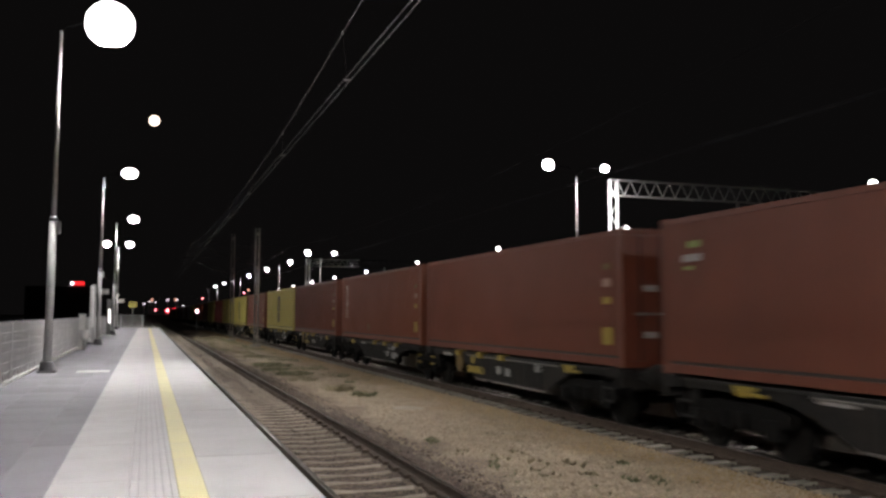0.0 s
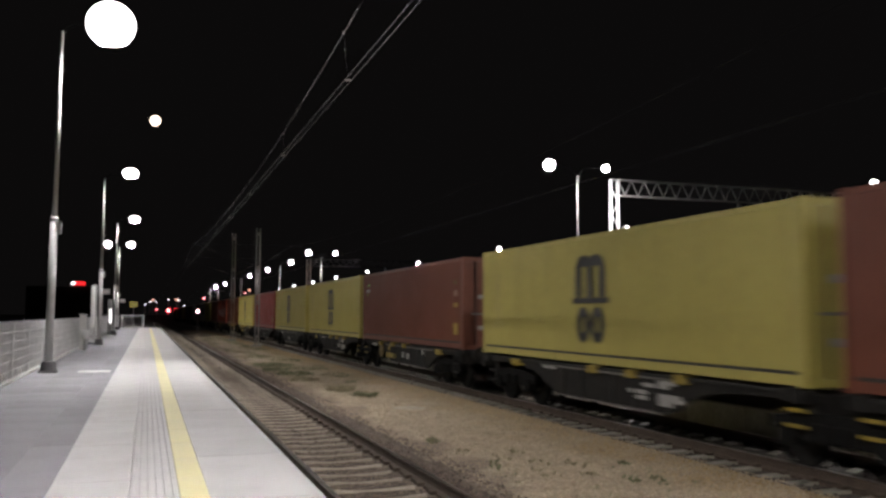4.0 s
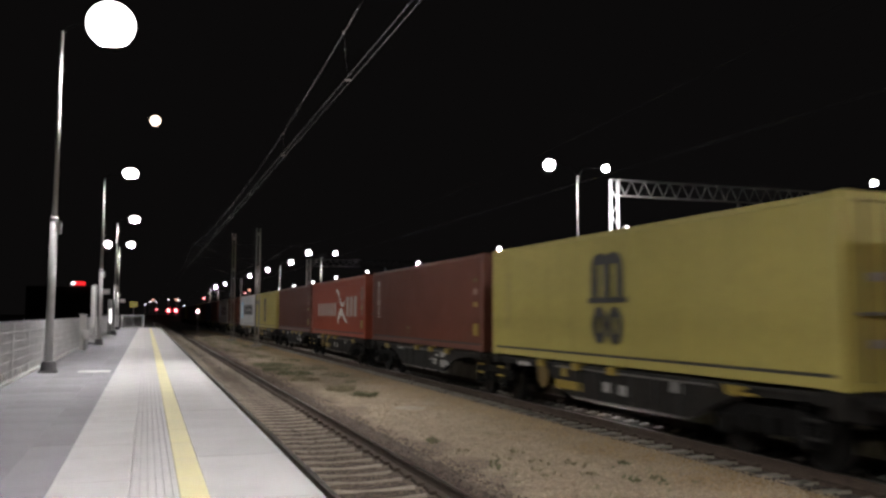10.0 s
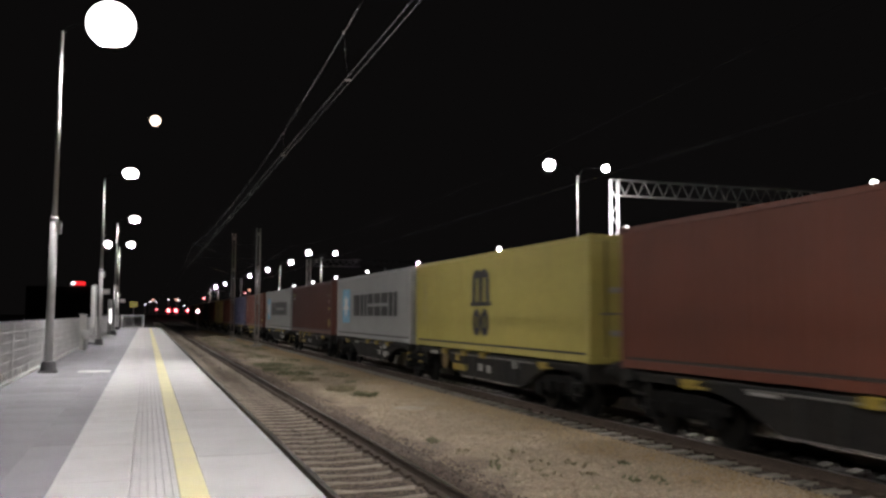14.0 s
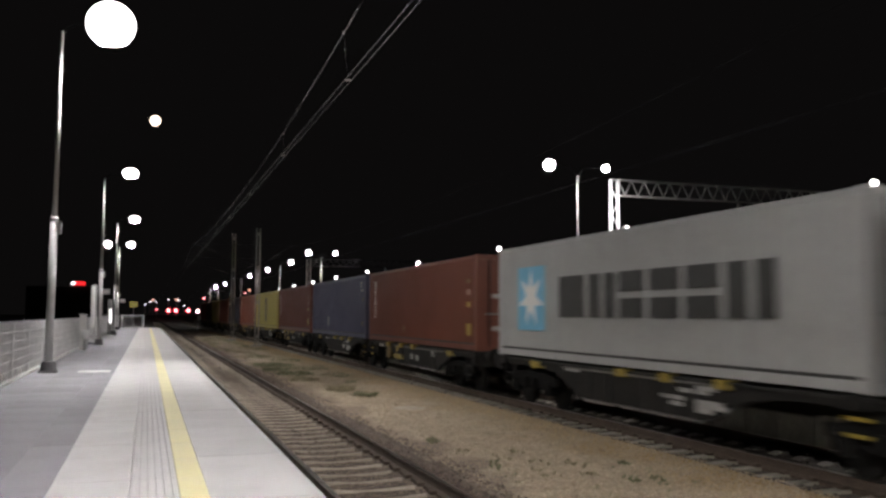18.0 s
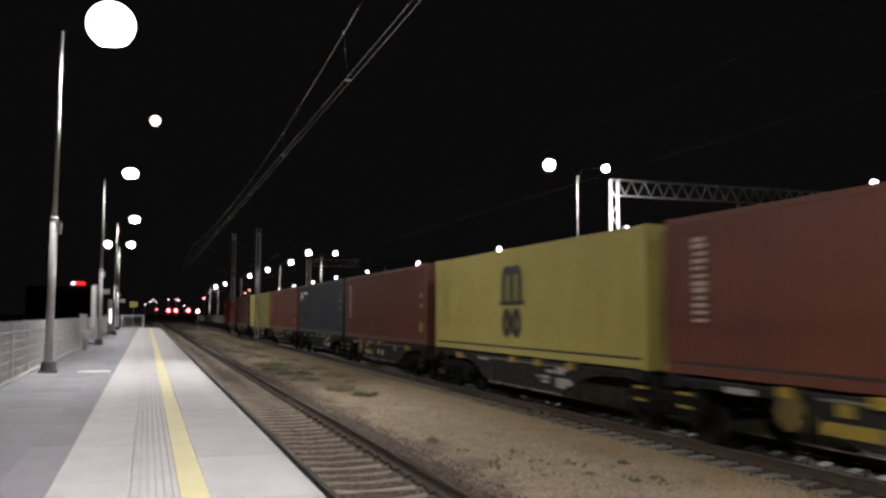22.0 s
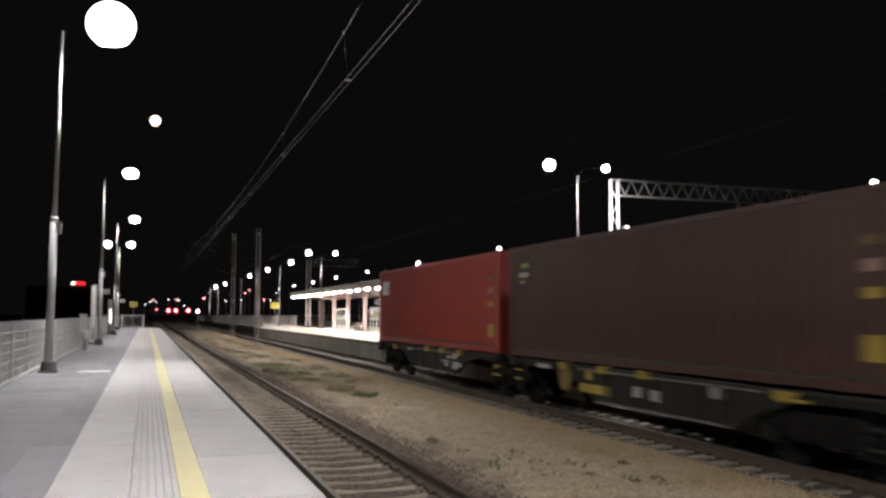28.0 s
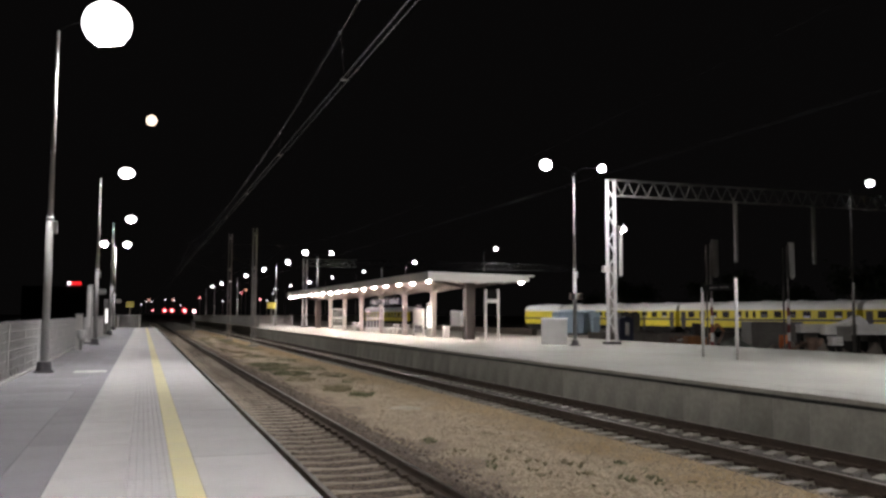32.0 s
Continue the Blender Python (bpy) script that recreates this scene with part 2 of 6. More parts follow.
M["bowl_island"] = glow("island_lamp_glare_bowl", (1.0, 0.97, 0.97), 24.0)
M["galva_dull"] = mat("dull_galvanised_steel", (0.17, 0.165, 0.16), 0.6, 0.2, spread=0.1, stain_amount=0.25)
M["bed"] = mat("dark_oily_ballast", (0.060, 0.049, 0.040), 0.95, spread=0.45, grain=18, bump=1.0, stain=1.2, stain_amount=0.5)
M["stone_oily"] = mat("dark_oily_ballast_stone", (0.072, 0.058, 0.048), 0.9, spread=0.2, island=0.4, stain_amount=0.1)
M["canopy_led"] = glow("warm_white_downlight", (1.0, 0.86, 0.78), CANOPY_GLOW)
M["canopy_bowl"] = glow("warm_white_diffuser", (1.0, 0.86, 0.80), 45.0)
M["lightbox"] = glow("white_light_box", (1.0, 0.97, 0.94), 2.5)
M["sign_red"] = glow("red_light_sign", (1.0, 0.02, 0.025), 1.4)
# pale core and red ring: the signals' blown-out centre and halo as colours
M["signal_core"] = glow("signal_lamp_core", (1.0, 0.55, 0.58), 8.0)
M["signal_glare"] = glow("red_signal_glare", (1.0, 0.02, 0.04), 2.2)
M["far_white"] = glow("distant_white_light", (0.95, 0.88, 1.0), 4.5)
M["far_orange"] = glow("distant_orange_light", (1.0, 0.45, 0.3), 1.2)
M["moon"] = glow("moonlit_disc", (1.0, 0.80, 0.64), 2.4)


def paint(name, colour, dirt=0.3):
    """Container paint with dirt patches and rain streaks that run down the folds."""
    m = mat(name, colour, 0.55, spread=0.06, grain=8, bump=0.04, stain=0.7, stain_amount=dirt, second=tuple(c * 0.62 + 0.004 for c in colour))
    n, l = m.node_tree.nodes, m.node_tree.links
    base = n["Principled BSDF"].inputs["Base Color"]
    source = base.links[0].from_socket
    tc = n.new("ShaderNodeTexCoord")
    mp = n.new("ShaderNodeMapping")
    mp.inputs["Scale"].default_value = (3.0, 3.0, 0.22)
    info = n.new("ShaderNodeObjectInfo")
    tx = n.new("ShaderNodeTexNoise")
    tx.noise_dimensions = "4D"
    tx.inputs["Scale"].default_value, tx.inputs["Detail"].default_value = 1.6, 6
    ramp = n.new("ShaderNodeValToRGB")
    ramp.color_ramp.elements[0].position, ramp.color_ramp.elements[1].position = 0.5, 0.78
    ramp.color_ramp.elements[0].color, ramp.color_ramp.elements[1].color = (0, 0, 0, 1), (0.38, 0.38, 0.38, 1)
    mix = n.new("ShaderNodeMix")
    mix.data_type = "RGBA"
    w_ = n.new("ShaderNodeMath")
    w_.operation = "MULTIPLY"
    w_.inputs[1].default_value = 40.0
    l.new(info.outputs["Random"], w_.inputs[0])
    l.new(w_.outputs["Value"], tx.inputs["W"])
    l.new(tc.outputs["Object"], mp.inputs["Vector"])
    l.new(mp.outputs["Vector"], tx.inputs["Vector"])
    l.new(tx.outputs["Fac"], ramp.inputs["Fac"])
    l.new(ramp.outputs["Color"], mix.inputs["Factor"])
    l.new(source, mix.inputs["A"])
    mix.inputs["B"].default_value = (*(c * 0.66 + 0.005 * k for c, k in zip(colour, (1.3, 1.0, 0.8))), 1)
    l.new(mix.outputs["Result"], base)
    return m


PAINT = {
    "brown": paint("red_brown_container_paint", (0.1221, 0.0301, 0.01333)),
    "dark_brown": paint("dark_brown_container_paint", (0.1209, 0.03162, 0.01535)),
    "maroon": paint("dark_maroon_container_paint", (0.04408, 0.01444, 0.00836)),
    "dark_red": paint("dark_red_container_paint", (0.08004, 0.02045, 0.01044)),
    "orange_brown": paint("orange_brown_container_paint", (0.176, 0.04928, 0.02288)),
    "pink_brown": paint("faded_red_container_paint", (0.1436, 0.0435, 0.02436)),
    "red": paint("bright_red_container_paint", (0.228, 0.0205, 0.0118)),
    "orange": paint("orange_red_container_paint", (0.3201, 0.06014, 0.02619)),
    "yellow": paint("yellow_container_paint", (0.3872, 0.33, 0.08624), 0.2),
    "white": paint("light_grey_container_paint", (0.3404, 0.3404, 0.3312), 0.2),
    "blue": paint("blue_container_paint", (0.052, 0.053, 0.095)),
    "navy": paint("dark_blue_grey_container_paint", (0.0276, 0.03036, 0.04232)),
}

# ---------------------------------------------------------------- mesh tools


class Build:
    """Collects boxes, tubes and plates into one mesh."""

    def __init__(self):
        self.v, self.f = [], []

    def add(self, verts, faces):
        k = len(self.v)
        self.v += [tuple(a) for a in verts]
        self.f += [tuple(i + k for i in f) for f in faces]
        return self

    def box(self, x0, x1, y0, y1, z0, z1, b=0.0):
        """A box with its upright and top edges cut by b."""
        if b <= 0:
            v = [(x, y, z) for z in (z0, z1) for x, y in ((x0, y0), (x1, y0), (x1, y1), (x0, y1))]
            return self.add(v, [(3, 2, 1, 0), (4, 5, 6, 7), (0, 1, 5, 4), (1, 2, 6, 5), (2, 3, 7, 6), (3, 0, 4, 7)])
        ring = [(x0, y0), (x1, y0), (x1, y1), (x0, y1)]
        small = [(x0 + b, y0 + b), (x1 - b, y0 + b), (x1 - b, y1 - b), (x0 + b, y1 - b)]
        v = [(x, y, z0) for x, y in ring] + [(x, y, z1 - b) for x, y in ring] + [(x, y, z1) for x, y in small]
        f = [(3, 2, 1, 0), (8, 9, 10, 11)]
        for a in range(2):
            f += [(4 * a + i, 4 * a + (i + 1) % 4, 4 * a + 4 + (i + 1) % 4, 4 * a + 4 + i) for i in range(4)]
        return self.add(v, f)

    def beam(self, p, q, w, d=None, up=(0, 0, 1)):
        """A square bar from p to q."""
        p, q = Vector(p), Vector(q)
        d = d or w
        ax = (q - p).normalized()
        up = Vector(up)
        if abs(ax.dot(up)) > 0.95:
            up = Vector((0, 1, 0)) if abs(ax.y) < 0.9 else Vector((1, 0, 0))
        s = ax.cross(up).normalized() * (w / 2)
        u = s.cross(ax).normalized() * (d / 2)
        v = [e + a * s + b * u for e in (p, q) for a, b in ((-1, -1), (1, -1), (1, 1), (-1, 1))]
        return self.add(v, [(0, 1, 2, 3), (7, 6, 5, 4), (0, 4, 5, 1), (1, 5, 6, 2), (2, 6, 7, 3), (3, 7, 4, 0)])

    def tube(self, p, q, r0, r1=None, n=12, caps=True):
        """A round, tapered bar from p to q."""
        p, q = Vector(p), Vector(q)
        r1 = r0 if r1 is None else r1
        ax = (q - p).normalized()
        s = ax.orthogonal().normalized()
        u = ax.cross(s)
        v = []
        for e, r in ((p, r0), (q, r1)):
            v += [e + (s * math.cos(2 * math.pi * i / n) + u * math.sin(2 * math.pi * i / n)) * r for i in range(n)]
        f = [(i, (i + 1) % n, n + (i + 1) % n, n + i) for i in range(n)]
        if caps:
            f += [tuple(range(n - 1, -1, -1)), tuple(range(n, 2 * n))]
        return self.add(v, f)

    def wirebar(self, pts, r, n=5):
        for a, b in zip(pts, pts[1:]):
            self.tube(a, b, r, n=n, caps=False)
        return self

    def prism(self, poly, axis, a, b):
        """A polygon given in the two other axes, drawn out along axis from a to b."""
        def at(u, v, w):
            return {"x": (w, u, v), "y": (u, w, v), "z": (u, v, w)}[axis]
        n = len(poly)
        v = [at(*p, a) for p in poly] + [at(*p, b) for p in poly]
        f = [(i, (i + 1) % n, n + (i + 1) % n, n + i) for i in range(n)] + [tuple(range(n - 1, -1, -1)), tuple(range(n, 2 * n))]
        return self.add(v, f)

    def lathe(self, rings, centre, n=16, axis="z"):
        """Rings of (radius, height) round an axis through centre."""
        c = Vector(centre)
        v = []
        for r, h in rings:
            for i in range(n):
                a = 2 * math.pi * i / n
                o = {"z": (r * math.cos(a), r * math.sin(a), h), "x": (h, r * math.cos(a), r * math.sin(a)), "y": (r * math.cos(a), h, r * math.sin(a))}[axis]
                v.append(c + Vector(o))
        f = []
        for k in range(len(rings) - 1):
            f += [(k * n + i, k * n + (i + 1) % n, (k + 1) * n + (i + 1) % n, (k + 1) * n + i) for i in range(n)]
        f += [tuple(range(n - 1, -1, -1)), tuple(range((len(rings) - 1) * n, len(rings) * n))]
        return self.add(v, f)

    def mesh(self, name, material, smooth=False, fix=True):
        me = bpy.data.meshes.new(name)
        me.from_pydata(self.v, [], self.f)
        if fix:
            bm = bmesh.new()
            bm.from_mesh(me)
            bmesh.ops.recalc_face_normals(bm, faces=bm.faces)
            bm.to_mesh(me)
            bm.free()
        if smooth:
            for p in me.polygons:
                p.use_smooth = len(p.vertices) <= 4
        me.materials.append(material)
        return me


def part(name, build, material, parent, label="", smooth=False, at=None):
    """Links a build, or a mesh that is shared, as one mesh object under a thing or part."""
    me = build if isinstance(build, bpy.types.Mesh) else build.mesh(name, material, smooth)
    ob = new(name, me)
    ob.parent = parent
    if at is not None:
        ob.matrix_basis = at
    if label:
        tagged(ob, label)
    return ob


def thing(name, m, label, category, group="", kind=""):
    ob = new(name)
    ob.empty_display_size = 0.2
    ob.matrix_basis = m
    return tagged(ob, label, category, group, kind)


def single(name, build, material, label, category="", group="", kind="", smooth=False):
    ob = new(name, build.mesh(name, material, smooth))
    return tagged(ob, label, category, group, kind)


# ---------------------------------------------------------------- ground


def spaced(stops):
    """Grid lines from stops of (start, step), the last one ends it."""
    out = []
    for (a, s), (b, _) in zip(stops, stops[1:]):
        k = max(1, round((b - a) / s))
        out += [a + (b - a) * i / k for i in range(k)]
    return out + [stops[-1][0]]


def ground_height(x, y):
    z = GROUND
    mid = max(0.0, 1 - abs(x - 6.0) / 2.4)
    if 3.85 < x < 8.68:
        z += 0.10 * min(1.0, mid * 1.6) + 0.035 * noise.noise((x * 0.9, y * 0.6, 0.3)) * min(1, mid * 3) + 0.012 * noise.noise((x * 5, y * 5, 4.0))
        z += 0.02 * max(0.0, 1 - abs(x - 7.55) / 0.8) + 0.062 * max(0.0, min(1.0, (8.70 - x) / 0.12)) * max(0.0, min(1.0, (x - 7.3) / 0.8)) + 0.07 * max(0.0, 1 - abs(x - 4.15) / 0.5)
    elif x >= 8.68 and x < 11.5:
        z += 0.028 + 0.012 * noise.noise((x * 5, y * 5, 4.0))
    elif 1.2 < x < 3.85:
        z += 0.03 + 0.022 * noise.noise((x * 4, y * 4, 4.0))
    elif 1.2 < x < 11.5:
        z += 0.012 * noise.noise((x * 5, y * 5, 4.0))
    elif x > 30:
        z -= 0.1
    return z


gx = spaced([(-3000, 600), (-600, 150), (-60, 20), (-4, 2.6), (1.2, 0.16), (11.5, 3.0), (60, 20), (300, 200), (3000, 1)])
gy = spaced([(-3000, 600), (-600, 100), (-100, 20), (0, 2), (5, 0.18), (40, 1.0), (120, 10), (400, 100), (3000, 1)])
g = Build()
g.v = [(x, y, ground_height(x, y)) for y in gy for x in gx]
w = len(gx)
g.f = [(j * w + i, j * w + i + 1, (j + 1) * w + i + 1, (j + 1) * w + i) for j in range(len(gy) - 1) for i in range(w - 1)]
me = g.mesh("ground", M["gravel"], smooth=True, fix=False)
me.materials.append(M["ballast"])
me.materials.append(M["soil"])
me.materials.append(M["bed"])
for p in me.polygons:
    c = p.center
    edge = 4.35 + 0.35 * noise.noise((c.x * 0.8, c.y * 0.7, 2.0))
    if c.x < -3 or c.x > XP2 + 2 or c.y > 130 or c.y < -60:
        p.material_index = 2
    elif c.x < edge:
        p.material_index = 1
    elif c.x > 8.46 + 0.1 * noise.noise((c.y * 1.5, 0, 1)):
        p.material_index = 3
ground = new("ground", me)
tagged(ground, "tan gravel and brown ballast between the railway tracks", "ground", kind="structure")


def stones(name, material, count, area, size, label, keep=None):
    """Loose stones strewn over the ground, as one mesh."""
    rnd = random.Random(name)
    b = Build()
    base = [(1, 0, 0), (0, 1, 0), (-1, 0, 0), (0, -1, 0), (0, 0, 0.8), (0, 0, -0.5)]
    faces = [(0, 1, 4), (1, 2, 4), (2, 3, 4), (3, 0, 4), (1, 0, 5), (2, 1, 5), (3, 2, 5), (0, 3, 5)]
    x0, x1, y0, y1 = area
    for _ in range(count):
        t = rnd.random() ** 1.7
        x, y = rnd.uniform(x0, x1), y0 + (y1 - y0) * t
        if keep and not keep(x, y):
            continue
        s = size * rnd.uniform(0.5, 1.4)
        a = rnd.uniform(0, 6.3)
        ca, sa = math.cos(a), math.sin(a)
        z = ground_height(x, y) + s * 0.2
        k = len(b.v)
        for px, py, pz in base:
            px, py, pz = px * rnd.uniform(0.7, 1.2) * s, py * rnd.uniform(0.6, 1.1) * s, pz * rnd.uniform(0.6, 1.1) * s
            b.v.append((x + px * ca - py * sa, y + px * sa + py * ca, z + pz))
        b.f += [tuple(i + k for i in f) for f in faces]
    me = b.mesh(name, material, fix=False)
    return tagged(new(name, me), label, "gravel", kind="stuff")


stones("gravel_stones", M["stone_tan"], 32000, (4.4, 8.7, 6, 42), 0.018, "loose tan gravel stones between the two tracks")
stones("ballast_stones", M["stone_dark"], 9000, (1.5, 4.7, 6, 40), 0.032, "brown ballast stones along the near track",
       keep=lambda x, y: x > 3.85 + 0.1 * noise.noise((x, y, 7)) or (2.25 < x < 3.6 and abs(((y - 5.0) / 0.6 + 0.5) % 1 - 0.5) > 0.27))
stones("bed_stones", M["stone_oily"], 6000, (8.45, 11.3, 8, 45), 0.032, "brown ballast stones in the bed of the far track", keep=lambda x, y: x > 8.5 and abs(((y - 4.78) / 0.6 + 0.5) % 1 - 0.5) > 0.27)

# ---------------------------------------------------------------- tracks


def rail(axis_x, name, parent, y0, y1):
    r = Build()
    prof = [(-0.075, -0.228), (0.075, -0.228), (0.075, -0.160), (0.012, -0.135), (0.010, -0.045), (0.036, -0.034), (0.036, -0.003), (-0.036, -0.003), (-0.036, -0.034), (-0.010, -0.045), (-0.012, -0.135), (-0.075, -0.160)]
    r.prism([(axis_x + a, b) for a, b in prof], "y", y0, y1)
    part("rail", r, M["rust"], parent, "rusty brown steel rail")
    h = Build()
    h.prism([(axis_x - 0.034, -0.003), (axis_x + 0.034, -0.003), (axis_x + 0.028, 0.0), (axis_x - 0.028, 0.0)], "y", y0, y1)
    part("rail_head", h, M["railhead"], parent, "worn shiny running surface")


def sleeper_mesh(name, material, waist, top, seat):
    b = Build()
    s = [(-1.3, -0.18), (-0.95, -0.165), (-0.55, -0.165), (-0.34, waist * 0.55 - 0.074), (-0.1, waist), (0.1, waist), (0.34, waist * 0.55 - 0.074), (0.55, -0.165), (0.95, -0.165), (1.3, -0.18)]
    low = -0.36
    for (xa, za), (xb, zb) in zip(s, s[1:]):
        v = [(xa, -0.15, low), (xa, -top, za), (xa, top, za), (xa, 0.15, low), (xb, -0.15, low), (xb, -top, zb), (xb, top, zb), (xb, 0.15, low)]
        b.add(v, [(0, 4, 5, 1), (1, 5, 6, 2), (2, 6, 7, 3)])
    b.add([(s[0][0], -0.15, low), (s[0][0], -top, s[0][1]), (s[0][0], top, s[0][1]), (s[0][0], 0.15, low)], [(0, 1, 2, 3)])
    b.add([(s[-1][0], -0.15, low), (s[-1][0], -top, s[-1][1]), (s[-1][0], top, s[-1][1]), (s[-1][0], 0.15, low)], [(3, 2, 1, 0)])
    k = len(b.f)
    for x in (-0.86, -0.64, 0.64, 0.86):
        b.box(x - 0.05, x + 0.05, -0.06, 0.06, -0.175, -0.12)
    me = b.mesh(name, material)
    me.materials.append(M["rust"])
    me.materials.append(seat)
    for p in me.polygons:
        if p.index >= k:
            p.material_index = 1
        elif 0.5 < abs(p.center.x) < 1.0:
            p.material_index = 2
    return me


def track(ax, label, material, shift, waist, seat, step=0.6, drop=0.0, top=0.115):
    t = thing("railway_track", pose(ax, 0, 0), label, "track", kind="structure")
    for s in (-0.7525, 0.7525):
        rail(s, "rail", t, -420, 420)
    me = sleeper_mesh("sleeper", material, waist, top, seat)
    rest = Build()
    verts = [tuple(v.co) for v in me.vertices]
    polys = [tuple(p.vertices) for p in me.polygons]
    for i in range(-60, 400):
        y = shift + i * step
        if 0 <= i < 150:
            part("sleeper", me, None, t, at=pose(random.uniform(-0.02, 0.02), y + random.uniform(-0.02, 0.02), drop, 0, 0, random.uniform(-0.6, 0.6)))
        else:
            rest.add([(a, b + y, c + drop) for a, b, c in verts], polys)
    tagged(part("distant_sleepers", rest.mesh("distant_sleepers", material, fix=False), None, t), kind="stuff")
    return t


track(X1, "near railway track with dusty concrete sleepers in brown ballast", M["sleeper_old"], 5.0, -0.195, M["seat_rust"], drop=-0.006, top=0.05)
track(X2, "far railway track with pale concrete sleepers and rusty rails", M["sleeper"], 4.78, -0.262, M["sleeper"], drop=-0.004, top=0.105)
# ---------------------------------------------------------------- near platform
PEND = 92.0
platform = thing("platform_near", pose(0, 0, 0), "side platform of pale edge slabs and grey paving", "platform", kind="structure")
b = Build().box(-2.70, XE - 0.28, -40, PEND, -0.6, HP - 0.075)
part("platform_core", b, M["joint"], platform, "sandy bedding and platform wall")
b = Build().box(XE - 0.3, XE - 0.12, -40, PEND, -0.6, HP - 0.12)
part("platform_wall", b, M["concrete"], platform, "concrete platform edge wall")

# ---------------------------------------------------------------- fence behind the platform
FX = -2.52


def fence_panel_mesh(length, height):
    b = Build()
    for k in range(int(length / 0.05) + 1):
        y = k * 0.05
        b.beam((0, y, 0.20), (0, y, height), 0.006, 0.006)
    for z in (0.21, 0.40, 0.59, 0.78, 0.97, height - 0.012):
        b.beam((0.007, 0, z), (0.007, length, z), 0.008, 0.009)
    return b.mesh("mesh_panel", M["galva_fence"], fix=False)


def fence_run(x, y0, n, pitch, label):
    f = thing("fence", pose(x, y0, HP), label, "fence")
    panel = fence_panel_mesh(pitch - 0.06, 1.18)
    post = Build().box(-0.035, 0.045, -0.03, 0.03, 0, 1.19, 0.004).mesh("fence_post", M["galva_fence"])
    stub = Build().box(-0.02, 0.02, -0.02, 0.02, 0.05, 0.215).mesh("stub", M["galva_fence"])
    kerb = Build().box(-0.07, 0.09, 0.003, pitch - 0.003, -0.03, 0.05, 0.012).mesh("kerb", M["kerb"])
    for i in range(n):
        part("mesh_panel", panel, None, f, at=pose(0, i * pitch + 0.03, 0))
        part("fence_post", post, None, f, at=pose(0, i * pitch, 0))
        part("kerb", kerb, None, f, "pale concrete kerb", at=pose(0, i * pitch, 0))
        for k in range(1, 5):
            part("stub", stub, None, f, at=pose(0, i * pitch + k * pitch / 5, 0))
    return f


fence_run(FX, -8.4, 20, 2.5, "galvanised welded-mesh fence along the back of the platform")
fence_run(FX - 0.03, 41.6, 20, 2.5, "galvanised welded-mesh fence along the far part of the platform")

b = thing("fence", pose(-2.3, PEND - 0.15, HP), "grey mesh fence closing the end of the platform", "fence")
for z in (0.1, 1.2):
    part("fence_rail", Build().beam((0, 0, z), (2.0, 0, z), 0.04), M["galva_fence"], b)
m_ = Build()
for k in range(41):
    m_.beam((k * 0.05, 0, 0.1), (k * 0.05, 0, 1.2), 0.008)
part("mesh_panel", m_, M["galva_fence"], b)
for x in (0.0, 2.02):
    part("fence_post", Build().box(x - 0.06, x + 0.06, -0.05, 0.05, 0, 1.28, 0.01), M["white_steel"], b)

# ---------------------------------------------------------------- lamps


def luminaire(b_parent, at, mat_led, side, tilt, a, b, mat_bowl, shade=False):
    """A round luminaire at the end of its arm: hood, a glowing bowl enlarged to stand for glare, and a bright plate
    that shines down. With shade, the bowl is open below and hangs lower on the pole side, so that it keeps the light
    off the pole."""
    hx, hy, hz = at
    rings = [(a * math.cos(radians(q)), b * math.sin(radians(q))) for q in range(70, -71, -7)]
    h = part("lamp_head", Build().lathe([(0.05, b + 0.03), (a * 0.3, b + 0.01), (a * 0.34, b * 0.94)], (hx, hy, hz), 20), M["galva_dull"], b_parent, smooth=True)
    bowl = Build().lathe(rings, (0, 0, 0), 40)
    r = 0.21 if a > 0.5 else 0.122
    px, pz = 0.0, -b - abs(tilt) * 0.002
    if shade:
        kept = []
        for f in bowl.f:
            c = sum((Vector(bowl.v[i]) for i in f), Vector()) / len(f)
            u = c.x * side / a
            if c.z / b > -0.72 - 0.3 * max(0.0, 0.1 - u):
                kept.append(f)
        bowl.f = kept
        px, pz = -0.12 * a * side, -0.66 * b
    bowl.v = [tuple(Vector(v) + Vector(at)) for v in bowl.v]
    part("bowl", bowl.mesh("bowl", mat_bowl, True, fix=not shade), None, h, "white bowl that stands for the lamp glare")
    pl = Build().lathe([(r, -0.002), (r * 0.97, -0.012)], (0, 0, 0), 20)
    turn = pose(hx + px, hy, hz + pz, 0, -tilt, 0)
    pl.v = [tuple(turn @ Vector(v)) for v in pl.v]
    part("light_plate", pl, mat_led, h, "bright white light plate")


